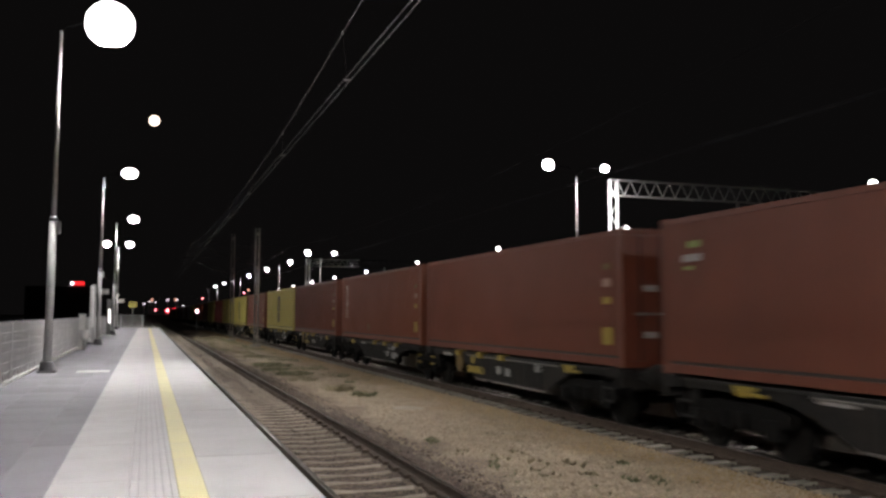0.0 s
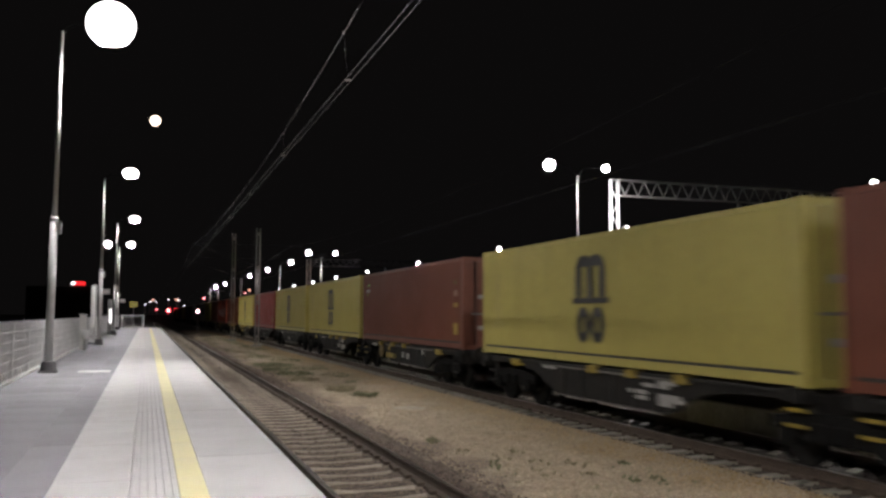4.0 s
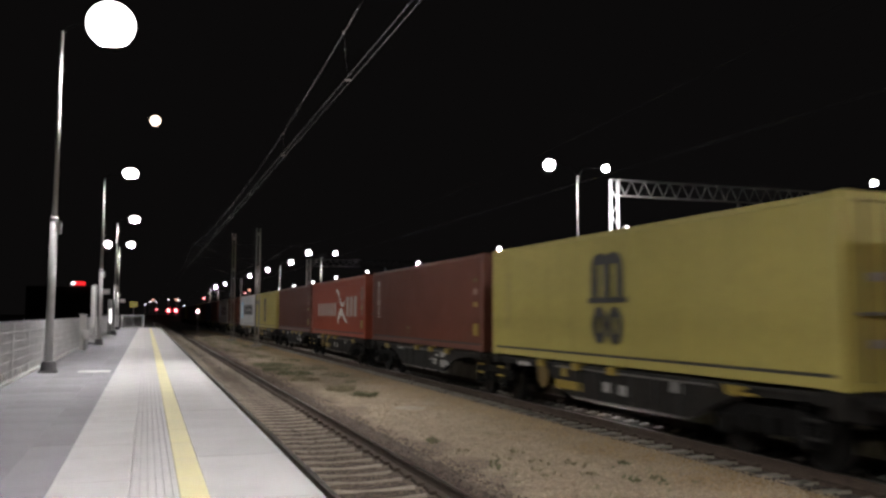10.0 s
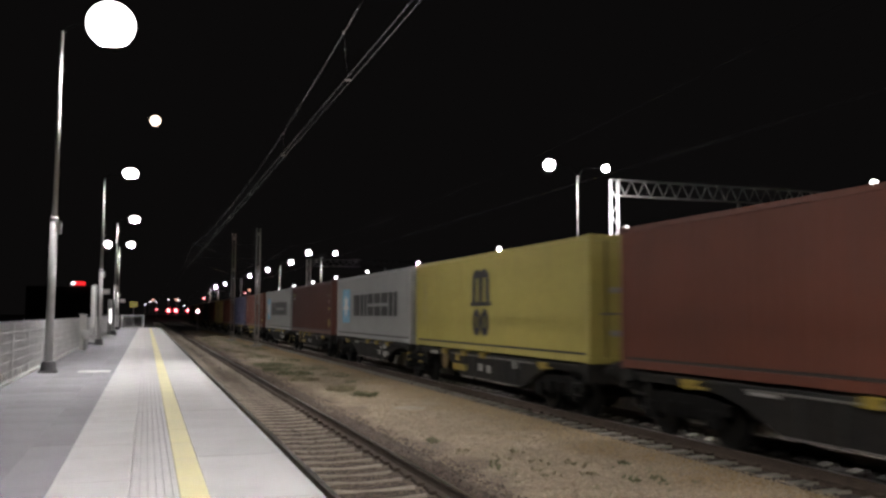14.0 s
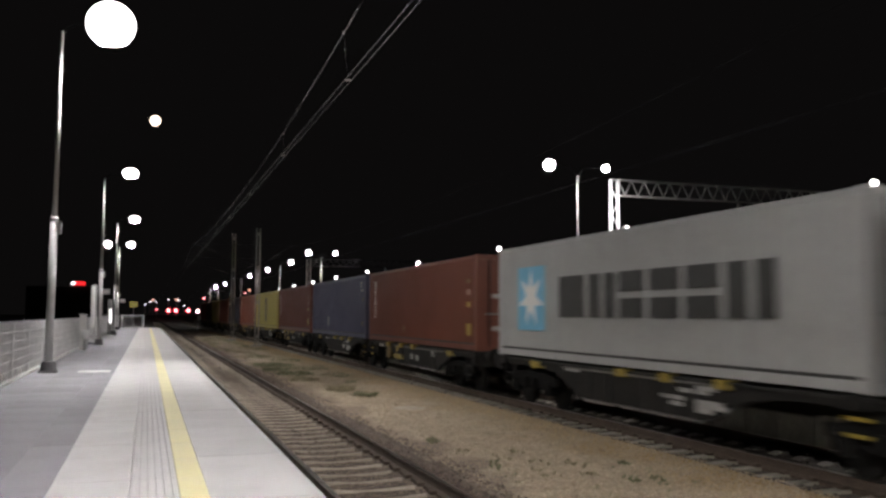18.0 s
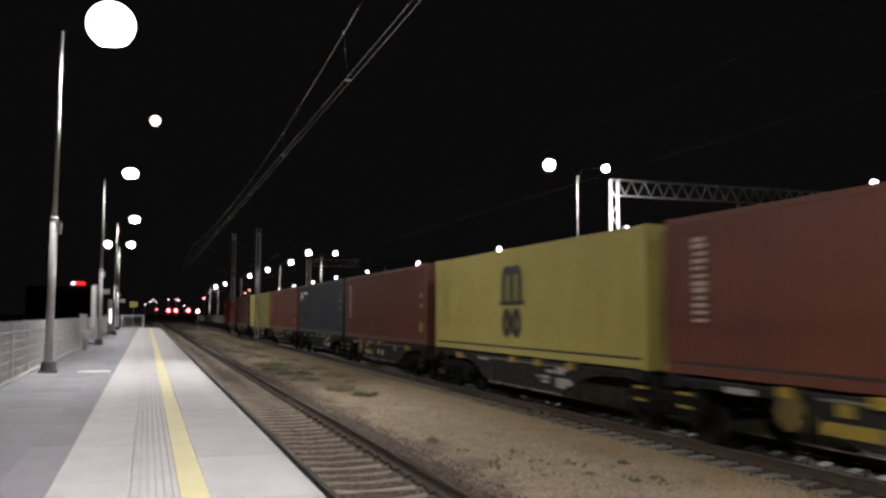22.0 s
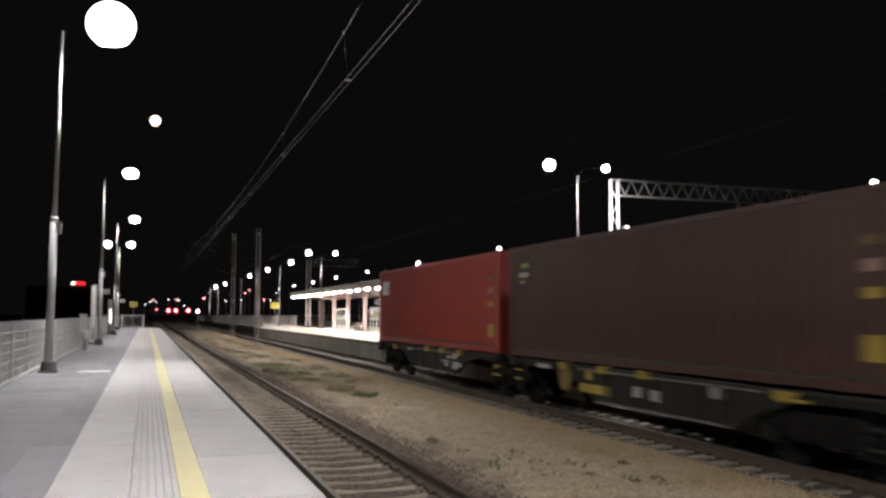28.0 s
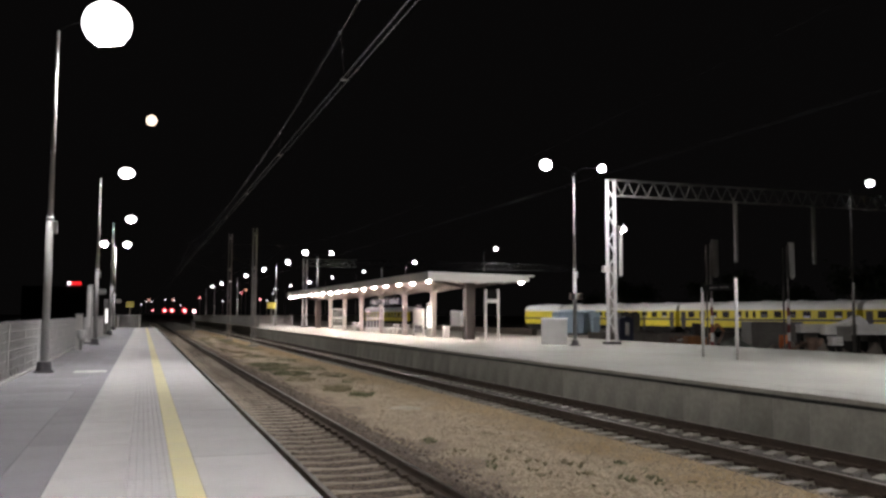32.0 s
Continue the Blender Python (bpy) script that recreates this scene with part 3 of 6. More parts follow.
def lamp_mast(x, y, z0, top, heads, label, arm_rise=0.22, sway=0.0, mat_led=None, clamp=True, pole=None, tilt=0.0, sizes=((0.34, 0.235),), mat_bowl=None, arm=0.018):
    pole = pole or M["galva"]
    t = thing("platform_lamp", pose(x, y, z0), label, "lamp", "platform lamps")
    H = top - z0
    part("base_plate", Build().box(-0.19, 0.19, -0.19, 0.19, 0, 0.05, 0.01).lathe([(0.17, 0.05), (0.15, 0.24), (0.12, 0.26)], (0, 0, 0), 14), M["foot"], t, "dark base collar")
    part("pole", Build().tube((0, 0, 0.2), (sway * 0.45, 0, H * 0.45), 0.090, 0.080, 16).tube((sway * 0.45, 0, H * 0.45), (sway, 0, H), 0.060, 0.033, 14), pole, t, smooth=True)
    if clamp:
        part("clamp_ring", Build().lathe([(0.082, -0.035), (0.10, -0.035), (0.10, 0.035), (0.082, 0.035)], (sway * 0.44, 0, H * 0.44), 14), M["foot"], t)
        part("junction_box", Build().box(sway * 0.44 + 0.075, sway * 0.44 + 0.16, -0.06, 0.06, H * 0.40, H * 0.435, 0.01), M["galva"], t)
    for k, dx in enumerate(heads):
        s = 1 if dx > 0 else -1
        a, b = sizes[k % len(sizes)]
        c = Build()
        pts = [(sway, 0, H - 0.05), (sway + s * 0.12, 0, H + 0.10), (sway + s * 0.35, 0, H + arm_rise - 0.02), (dx - s * a * 0.9, 0, H + arm_rise + 0.05)]
        for p, q in zip(pts, pts[1:]):
            c.tube(p, q, arm, n=8)
        part("arm", c, M["arm"], t)
        luminaire(t, (dx, 0, H + arm_rise + 0.05), mat_led or M["led"], s, tilt, a, b, mat_bowl or M["bowl"], a > 0.5 or arm < 0.015 or pole == M["mast"])
    return t


# nearest heads get larger bowls to match their wider glare
for yy_, xx_ in ((-17.0, -2.08), (2.4, -2.08), (21.8, -2.09), (41.0, -1.95), (60.6, -2.0)):
    lamp_mast(xx_, yy_, HP, {41.0: 8.15, 60.6: 8.1}.get(yy_, 8.76), [1.10], "tall galvanised platform lamp with one lit arm", sway=0.04, arm=0.013,
              mat_led=M["led_near"] if yy_ < 10 else M["led"] if yy_ < 30 else M["led_aged"], sizes=((0.56, 0.54),) if yy_ < 30 else ((0.34, 0.235),), tilt=-12.0 if yy_ > 30 else -7.0 if yy_ > 10 else 1.0)
lamp_mast(-2.36, 80.0, HP, 7.9, [-0.95, 0.92], "galvanised platform lamp with two lit arms", mat_led=M["led_aged"])

# information signs that hang on the lamp posts
for x, y, z in ((-1.72, 41.0, 3.13), (-1.52, 60.6, 3.0)):
    s = thing("pole_sign", pose(x, y, z), "small grey sign plate clamped to a lamp post", "sign", "pole signs")
    part("plate", Build().box(-0.16, 0.16, -0.02, 0.02, -0.11, 0.11, 0.004), M["cabinet"], s)
    part("bracket", Build().beam((-0.36, 0, 0), (-0.15, 0, 0), 0.04), M["galva"], s)

# timetable board on two posts, seen nearly edge on
t = thing("timetable_board", pose(-2.22, 42.6, HP), "tall grey timetable board on two posts beside the fence", "board")
part("base_plate", Build().box(-0.26, 0.26, -0.35, 0.35, 0, 0.06, 0.01), M["foot"], t)
for y in (-0.3, 0.3):
    part("post", Build().box(-0.06, 0.06, y - 0.05, y + 0.05, 0.05, 2.66, 0.01), M["galva"], t)
part("panel", Build().box(-0.13, 0.0, -0.8, 0.8, 0.75, 2.6, 0.02), M["cabinet"], t)
part("bracket", Build().box(-0.3, 0.3, -0.04, 0.04, 0.30, 0.36, 0.01).box(-0.3, -0.25, -0.04, 0.04, 0.06, 0.30).box(0.25, 0.3, -0.04, 0.04, 0.06, 0.30).box(-0.08, -0.04, -0.04, 0.04, 0.06, 0.30).box(0.08, 0.12, -0.04, 0.04, 0.06, 0.30), M["galva"], t)

# slim post cabinet with a litter bin by the fence
t = thing("post_cabinet", pose(-2.24, 35.4, HP), "slim grey post cabinet standing against the platform fence", "cabinet")
part("body", Build().box(-0.11, 0.11, -0.12, 0.12, 0, 1.30, 0.015), M["white_steel"], t)
part("lid", Build().box(-0.15, 0.15, -0.14, 0.14, 1.30, 1.34, 0.012), M["galva"], t)
t = thing("litter_bin", pose(-2.13, 34.9, HP), "small grey litter bin beside the platform fence", "bin")
part("stem", Build().tube((0, 0, 0), (0, 0, 0.45), 0.05, n=10), M["galva"], t)
part("bucket", Build().lathe([(0.09, 0.40), (0.13, 0.48), (0.15, 0.74), (0.13, 0.74)], (0, 0, 0), 14), M["cabinet"], t, smooth=True)

# lit ticket pillar further along the platform
t = thing("information_pillar", pose(-2.36, 61.5, HP), "slim information pillar with a glowing white front", "information pillar")
part("body", Build().box(-0.06, 0.2, -0.12, 0.12, 0, 2.3, 0.02), M["galva_dull"], t)
part("light_panel", Build().box(0.06, 0.16, -0.135, -0.121, 0.75, 1.65, 0.004), M["lightbox"], t, "glowing white panel")
t = thing("ramp_plate", pose(-2.55, 58.6, HP), "white reflecting plate lying on the paving", "plate")
part("sheet", Build().box(-0.4, 0.55, -0.9, 0.9, 0.003, 0.02, 0.004), M["white_mark"], t)
t = thing("marking_plate", pose(-1.1, 21.9, HP), "white square marking set in the grey paving", "marking")
part("sheet", Build().box(-0.36, 0.34, -0.42, 0.42, 0.003, 0.007), M["plate_white"], t)

# yellow sign at the end of the platform
t = thing("warning_sign", pose(-1.25, 93.4, GROUND), "yellow square sign on a thin post past the platform end", "sign")
part("post", Build().tube((0, 0, 0), (0, 0, 3.5), 0.03, n=8), M["galva"], t)
part("plate", Build().box(-0.37, 0.37, -0.04, -0.02, 3.1, 3.64, 0.005), M["sign_yellow"], t)
for k in range(2):
    part("plate_bar", Build().box(-0.3, 0.3, -0.046, -0.041, 3.25 + 0.2 * k, 3.31 + 0.2 * k), M["car_dark"], t)

# ---------------------------------------------------------------- island platform
t = thing("warning_sign", pose(13.4, 97.3, HP2), "yellow square sign on a thin post on the island platform", "sign")
part("post", Build().tube((0, 0, 0), (0, 0, 2.75), 0.03, n=8), M["galva"], t)
part("plate", Build().box(-0.42, 0.42, -0.04, -0.02, 2.12, 2.74, 0.005), M["sign_yellow"], t)
for k in range(2):
    part("plate_bar", Build().box(-0.3, 0.3, -0.046, -0.041, 2.28 + 0.2 * k, 2.34 + 0.2 * k), M["car_dark"], t)
island = thing("platform_island", pose(0, 0, 0), "broad island platform of pale paving with a concrete wall", "platform", kind="structure")
part("platform_core", Build().box(XP2 + 0.12, XB2, -60, 101, -0.6, HP2 - 0.062), M["lip"], island)
part("paving", Build().box(XP2 + 0.9, XB2 - 0.05, -60, 101, HP2 - 0.061, HP2), M["island_top"], island, "pale concrete paving")
part("edge_strip", Build().box(XP2 - 0.02, XP2 + 0.896, -60, 101, HP2 - 0.085, HP2 - 0.001), M["island_top"], island, "pale edge slabs")
# shade below the edge slabs, put in as a black strip
part("edge_lip", Build().box(XP2 + 0.0, XP2 + 0.14, -60, 101, HP2 - 0.15, HP2 - 0.086), M["black_mark_and_shade"], island, "black strip painted as shade under the edge")
part("edge_face", Build().box(XP2 - 0.035, XP2 - 0.021, -60, 101, HP2 - 0.085, HP2 - 0.008), M["concrete"], island, "dirty front of the edge slabs")

# far extension of the island platform with a fence
t = thing("platform_extension", pose(0, 0, 0), "narrower far part of the island platform", "platform", kind="structure")
part("platform_core", Build().box(XP2 + 0.9, 18.5, 101.01, 250, -0.6, HP2 - 0.06), M["concrete"], t)
t = thing("fence", pose(12.1, 101.0, HP2), "pale mesh fence across the end of the island platform", "fence")
for k in range(3):
    part("fence_post", Build().box(k * 2.1 - 0.04, k * 2.1 + 0.04, -0.04, 0.04, 0, 1.3, 0.008), M["galva_fence"], t)
m_ = Build()
for k in range(84):
    m_.beam((k * 0.05, 0, 0.1), (k * 0.05, 0, 1.22), 0.012)
for z in (0.1, 0.65, 1.22):
    m_.beam((0, 0, z), (4.2, 0, z), 0.03)
part("mesh_panel", m_, M["post_old"], t)
t = thing("fence", pose(12.6, 101.5, HP2 - 0.06), "pale mesh fence along the far part of the island platform", "fence")
m_ = Build()
for k in range(450):
    m_.beam((0, k * 0.3, 0.0), (0, k * 0.3, 1.25), 0.05, 0.03)
part("mesh_panel", m_, M["galva_dull"], t)

# masts of the island platform
for y in (-23.0, -3.0, 16.3, 37.13):
    lamp_mast(19.36, y, HP2, 8.8, [-1.48, 1.53], "tall galvanised mast with two lit luminaires", arm_rise=0.42, mat_led=M["led_island"], pole=M["mast"], sizes=((0.27, 0.25), (0.19, 0.18)), mat_bowl=M["bowl_island"])
lamp_mast(19.0, 100.0, HP2, 8.8, [-1.48, 1.6], "tall galvanised mast with two lit luminaires", arm_rise=0.42, mat_led=M["led_island"], pole=M["mast"], sizes=((0.31, 0.29), (0.22, 0.21)), mat_bowl=M["bowl_island"])
for x, y in ((16.9, 118.6), (16.45, 139.6), (16.3, 163.6), (15.6, 208.6), (15.2, 231.0)):
    lamp_mast(x, y, HP2 - 0.06, 8.8, [1.5], "distant platform mast with one lit luminaire", arm_rise=0.42, mat_led=M["led_island"], sizes=((0.31, 0.29),))
# masts of the yard behind
for y, tp in ((9.0, 9.6), (39.7, 9.45), (67.4, 9.3), (97.0, 9.65), (130.2, 9.9), (163.4, 9.95), (193.0, 10.0), (221.6, 9.9), (251.6, 9.9), (281.0, 9.9)):
    lamp_mast(38.5, y, GROUND - 0.1, tp, [1.5], "dark yard mast with one lit luminaire", arm_rise=0.42, mat_led=M["led_yard_near"] if y < 50 else M["led_far_mid"] if y < 80 else M["led_far"] if y < 140 else M["led_far_dim"], clamp=False, arm=0.008, pole=M["signal_dark"], tilt=15.0 if y < 50 else 45.0, sizes=((0.25, 0.20) if y < 60 else (0.27, 0.26),))

# loudspeakers and box on the mast of the island platform
for dx in (-0.2, 0.2):
    s = thing("loudspeaker", pose(19.36 + dx, 37.0, 3.05), "small brown box loudspeaker on a mast", "loudspeaker", "mast loudspeakers")
    part("box", Build().box(-0.1, 0.1, -0.09, 0.09, -0.15, 0.15, 0.02), M["speaker"], s)
    part("grille", Build().box(-0.08, 0.08, -0.098, -0.091, -0.12, 0.12, 0.002), M["foot"], s)
    part("bracket", Build().beam((-dx * 0.4, 0.1, 0), (-dx, 0.13, 0), 0.05), M["galva"], s)

# grey equipment cabinet
t = thing("equipment_cabinet", pose(19.06, 38.75, HP2, 0, 0, -25), "plain grey equipment cabinet on the island platform", "cabinet")
part("body", Build().box(-0.62, 0.62, -0.45, 0.45, 0, 1.24, 0.02), M["cabinet"], t)
part("roof", Build().box(-0.66, 0.66, -0.49, 0.49, 1.24, 1.29, 0.02), M["cabinet"], t)
for x in (-0.3, 0.31):
    part("door", Build().box(x - 0.29, x + 0.29, -0.462, -0.451, 0.08, 1.18, 0.004), M["cabinet"], t)

# station name frames
def sign_frame(m, width, label, top=2.62):
    t = thing("station_sign", m, label, "sign", "station signs")
    for x in (0, width):
        part("post", Build().box(x - 0.055, x + 0.055, -0.05, 0.05, 0, top, 0.008), M["white_steel"], t)
    part("board", Build().box(0.06, width - 0.06, -0.03, 0.03, top - 0.55, top - 0.03, 0.008), M["wagon_black"], t, "dark sign board")
    part("rail", Build().box(0.06, width - 0.06, -0.04, 0.04, top - 0.76, top - 0.56, 0.004), M["white_steel"], t)
    return t


sign_frame(pose(18.28, 45.8, HP2, 0, 0, -10), 0.72, "white steel portal sign on the island platform", top=2.88)
t = thing("station_sign", pose(18.35, 23.9, HP2, 0, 0, 87.4), "name board on two white posts, seen from its edge", "sign", "station signs")
for x, h in ((0, 2.66), (1.96, 2.40)):
    part("post", Build().tube((x, 0, 0), (x, 0, h), 0.055, n=12), M["white_steel"], t, smooth=True)
part("board", Build().box(0.06, 1.90, -0.03, 0.03, 2.28, 2.50, 0.01), M["wagon_black"], t, "dark back of the board")
for k in range(2):
    part("writing_bar", Build().box(0.35 + k * 0.62, 0.85 + k * 0.62, 0.031, 0.036, 2.35, 2.40), M["dark_sheet"], t)

# ---------------------------------------------------------------- canopy
CY0, CN, CP = 47.6, 8, 6.62
canopy = thing("platform_canopy", pose(17.95, CY0, HP2), "long platform canopy on a row of columns, with round downlights", "canopy")
CL = CP * (CN - 1)
W0, W1 = -2.78, 3.30
part("roof_deck", Build().prism([(W0, 3.74), (0.4, 3.62), (W1, 3.64), (W1, 3.74), (0.4, 3.74), (W0, 3.85)], "y", -0.9, CL + 3.5), M["roof"], canopy)
for x, low, high in ((W0, 3.36, 3.86), (W1, 3.38, 3.75)):
    part("fascia", Build().box(x - 0.06, x + 0.06, -1.0, CL + 3.6, low, high, 0.01), M["roof"], canopy)
for y in (-1.06, CL + 3.6):
    part("end_fascia", Build().prism([(W0 - 0.06, 3.37), (-0.5, 3.27), (0.5, 3.27), (W1 + 0.06, 3.38), (W1 + 0.06, 3.75), (W0 - 0.06, 3.86)], "y", y, y + 0.06), M["roof"], canopy)
part("roof_tip", Build().box(W1 + 0.06, W1 + 0.42, -1.0, -0.4, 3.66, 3.78, 0.01), M["roof"], canopy)
part("soffit", Build().prism([(W0 + 0.07, 3.56), (0.4, 3.40), (W1 - 0.07, 3.56), (W1 - 0.07, 3.60), (0.4, 3.44), (W0 + 0.07, 3.60)], "y", -0.98, CL + 3.58), M["soffit"], canopy)
for k in range(CN):
    end = k in (0, CN - 1)
    # end columns and arms: brown, darkened to stand for their backlit side
    mt = M["column_dark"] if end else M["column"]
    w2 = 0.27 if end else 0.15
    col = part("column", Build().box(-w2, w2, k * CP - w2, k * CP + w2, 0, 3.4, 0.02), mt, canopy, "dark brown column, backlit look in its colour" if end else "")
    br = Build()
    if end:
        for s in (-1, 1):
            br.prism([(s * 0.1, 2.92), (s * 2.1, 3.30), (s * 2.1, 3.47), (s * 0.1, 3.16)] if s < 0 else [(0.1, 3.16), (2.1, 3.47), (2.1, 3.30), (0.1, 2.92)], "y", k * CP - 0.1, k * CP + 0.1)
    else:
        br.prism([(-0.1, 2.86), (-1.2, 3.08), (W0 + 0.12, 3.36), (W0 + 0.12, 3.5), (W1 - 0.12, 3.5), (W1 - 0.12, 3.36), (1.2, 3.08), (0.1, 2.86)], "y", k * CP - 0.07, k * CP + 0.07)
    part("bracket_beam", br, mt, canopy)
    if k < CN - 1:
        ya, yb = k * CP + 0.14, (k + 1) * CP - 0.14
        part("length_beam", Build().prism([(ya, 2.93), (ya + 1.35, 3.25), (yb - 1.35, 3.25), (yb, 2.93), (yb, 3.41), (ya, 3.41)], "x", -0.09, 0.09), M["column"], canopy)
for k in range(17):
    y = -0.5 + k * 3.06
    for x in (W0 + 0.12, W1 - 0.2) if k == 0 else (W0 + 0.12,):
        hz = 3.40
        d = part("downlight", Build().lathe([(0.11, 0.16), (0.15, 0.14), (0.15, 0.02)], (x, y, hz - 0.02), 16), M["white_steel"], canopy)
        part("diffuser", Build().lathe([(0.135 * math.cos(radians(q)), 0.105 * math.sin(radians(q)) - 0.05) for q in range(54, -49, -8)], (x, y, hz - 0.02), 20), M["canopy_bowl"], d, "glowing round diffuser", smooth=True)
        part("light_plate", Build().lathe([(0.086, -0.143), (0.085, -0.1445)], (x, y, hz), 14), M["canopy_led"], d, "bright warm light plate")

# wind screens under the canopy
for y0, y1 in ((66.6, 71.8), (80.4, 86.0)):
    t = thing("wind_screen", pose(17.9, y0, HP2), "white framed glass wind screen under the canopy", "wind screen", "wind screens")
    L = y1 - y0
    fr = Build()
    for k in range(6):
        part("post", Build().box(-0.04, 0.04, L * k / 5 - 0.05, L * k / 5 + 0.05, 0, 2.0, 0.006), M["white_steel"], t)
    for z in (0.3, 1.1, 1.96):
        part("rail", Build().box(-0.05, -0.041, 0, L, z - 0.05, z + 0.05), M["white_steel"], t)
    for k in range(5):
        part("pane", Build().box(-0.005, 0.005, L * k / 5 + 0.06, L * (k + 1) / 5 - 0.06, 0.36, 1.9), M["glass"], t, "clear glass pane")

# benches
for y in (60.3, 62.9, 74.5, 76.6):
    t = thing("bench", pose(17.9, y, HP2), "white metal platform bench with arched legs", "bench", "platform benches")
    part("seat", Build().box(-0.25, 0.25, 0, 1.6, 0.42, 0.47, 0.01), M["white_steel"], t)
    part("backrest", Build().box(0.2, 0.24, 0.05, 1.55, 0.56, 0.72, 0.01), M["white_steel"], t)
    for yy_ in (0.12, 1.48):
        arch = [(0.24 * math.cos(radians(a)), 0.42 * math.sin(radians(a))) for a in range(0, 181, 20)]
        leg = Build()
        for (xa, za), (xb, zb) in zip(arch, arch[1:]):
            leg.beam((xa, yy_, za), (xb, yy_, zb), 0.05, 0.05)
        part("leg", leg.beam((0.22, yy_, 0.44), (0.22, yy_, 0.58), 0.04), M["white_steel"], t)

# display cases and the lit pillar
t = thing("timetable_case", pose(17.9, 56.0, HP2), "white timetable case with a dark foot under the canopy", "display case")
part("case", Build().box(-0.06, 0.06, 0, 2.5, 0.75, 1.85, 0.015), M["white_steel"], t)
for k in range(4):
    part("sheet", Build().box(-0.075, -0.061, 0.1 + k * 0.59, 0.62 + k * 0.59, 0.82, 1.74, 0.004), M["white_mark"], t)
part("header", Build().box(-0.05, 0.05, 0.6, 1.9, 1.87, 2.10, 0.01), M["display"], t, "dark header board")
part("foot_panel", Build().box(-0.03, 0.03, 0.3, 2.2, 0.2, 0.72, 0.01), M["display"], t, "dark foot panel")
for y in (0.15, 2.35):
    part("leg", Build().box(-0.05, 0.05, y - 0.05, y + 0.05, 0, 0.75, 0.005), M["white_steel"], t)
t = thing("information_pillar", pose(17.3, 52.9, HP2), "white information pillar with a glowing front panel", "information pillar")
for y in (-0.42, 0.42):
    part("post", Build().box(-0.06, 0.06, y - 0.06, y + 0.06, 0, 2.2, 0.01), M["white_steel"], t)
part("body", Build().box(-0.10, 0.10, -0.32, 0.32, 0.55, 2.0, 0.02), M["white_steel"], t)
part("light_panel", Build().box(-0.116, -0.101, -0.27, 0.27, 0.65, 1.9, 0.004), M["lightbox"], t, "glowing white panel")
part("light_panel", Build().box(-0.09, 0.09, -0.336, -0.321, 0.65, 1.9, 0.004), M["lightbox"], t, "glowing white panel")
t = thing("litter_bin", pose(17.75, 51.1, HP2), "white tapered litter bin under the canopy", "bin")
part("body", Build().prism([(-0.17, 0), (0.17, 0), (0.21, 0.70), (-0.21, 0.70)], "x", -0.16, 0.16), M["white_steel"], t)
part("rim", Build().box(-0.18, 0.18, -0.23, 0.23, 0.70, 0.75, 0.01), M["cabinet"], t)
t = thing("departure_display", pose(16.5, 60.0, 3.1), "dark hanging departure display with lines of pale writing", "display")
part("case", Build().box(-0.08, 0.08, -2.9, 4.9, -0.22, 0.22, 0.02), M["display"], t)
for y0, y1 in ((-2.4, -0.7), (3.2, 4.5)):
    for z in (-0.09, 0.07):
        part("writing_bar", Build().box(-0.088, -0.081, y0 + (z > 0) * 0.3, y1, z - 0.02, z + 0.02), M["galva_dull"], t)
txt = bpy.data.curves.new("platform_number", "FONT")
txt.body, txt.size, txt.extrude = "2", 0.42, 0.003
holder = bpy.data.objects.new("platform_number", txt)
num = bpy.data.meshes.new_from_object(holder)
bpy.data.objects.remove(holder)
num.materials.clear()
num.materials.append(M["white_mark"])
part("platform_number", num, None, t, "white platform number", at=pose(-0.086, 1.35, -0.15, 90, 0, -90) @ Matrix.Diagonal((2.2, 1, 1, 1)))
for y in (-1.5, 3.5):
    part("hanger", Build().tube((0, y, 0.2), (0, y, 1.1), 0.018, n=8), M["signal_dark"], t)

# hanging plant tub between the columns
t = thing("planter", pose(18.6, 77.4, HP2), "dark planter tub with a small shrub under the canopy", "planter")
part("tub", Build().lathe([(0.3, 0), (0.42, 0.6), (0.38, 0.6), (0.36, 0.5)], (0, 0, 0), 14), M["foot"], t)
rnd = random.Random(5)
lf = Build()
for _ in range(220):
    a, r, z = rnd.uniform(0, 6.3), rnd.random() ** 0.6 * 0.5, rnd.uniform(0.55, 1.5)
    p = Vector((r * math.cos(a), r * math.sin(a), z))
    d1 = Vector((rnd.uniform(-1, 1), rnd.uniform(-1, 1), rnd.uniform(-1, 1))).normalized() * 0.09
    d2 = d1.orthogonal().normalized() * 0.035
    lf.add([p, p + d1 * 0.5 + d2, p + d1, p + d1 * 0.5 - d2], [(0, 1, 2, 3)])
part("foliage", lf.mesh("foliage", M["leaf_dark"], fix=False), None, t)

# ---------------------------------------------------------------- overhead line gantries


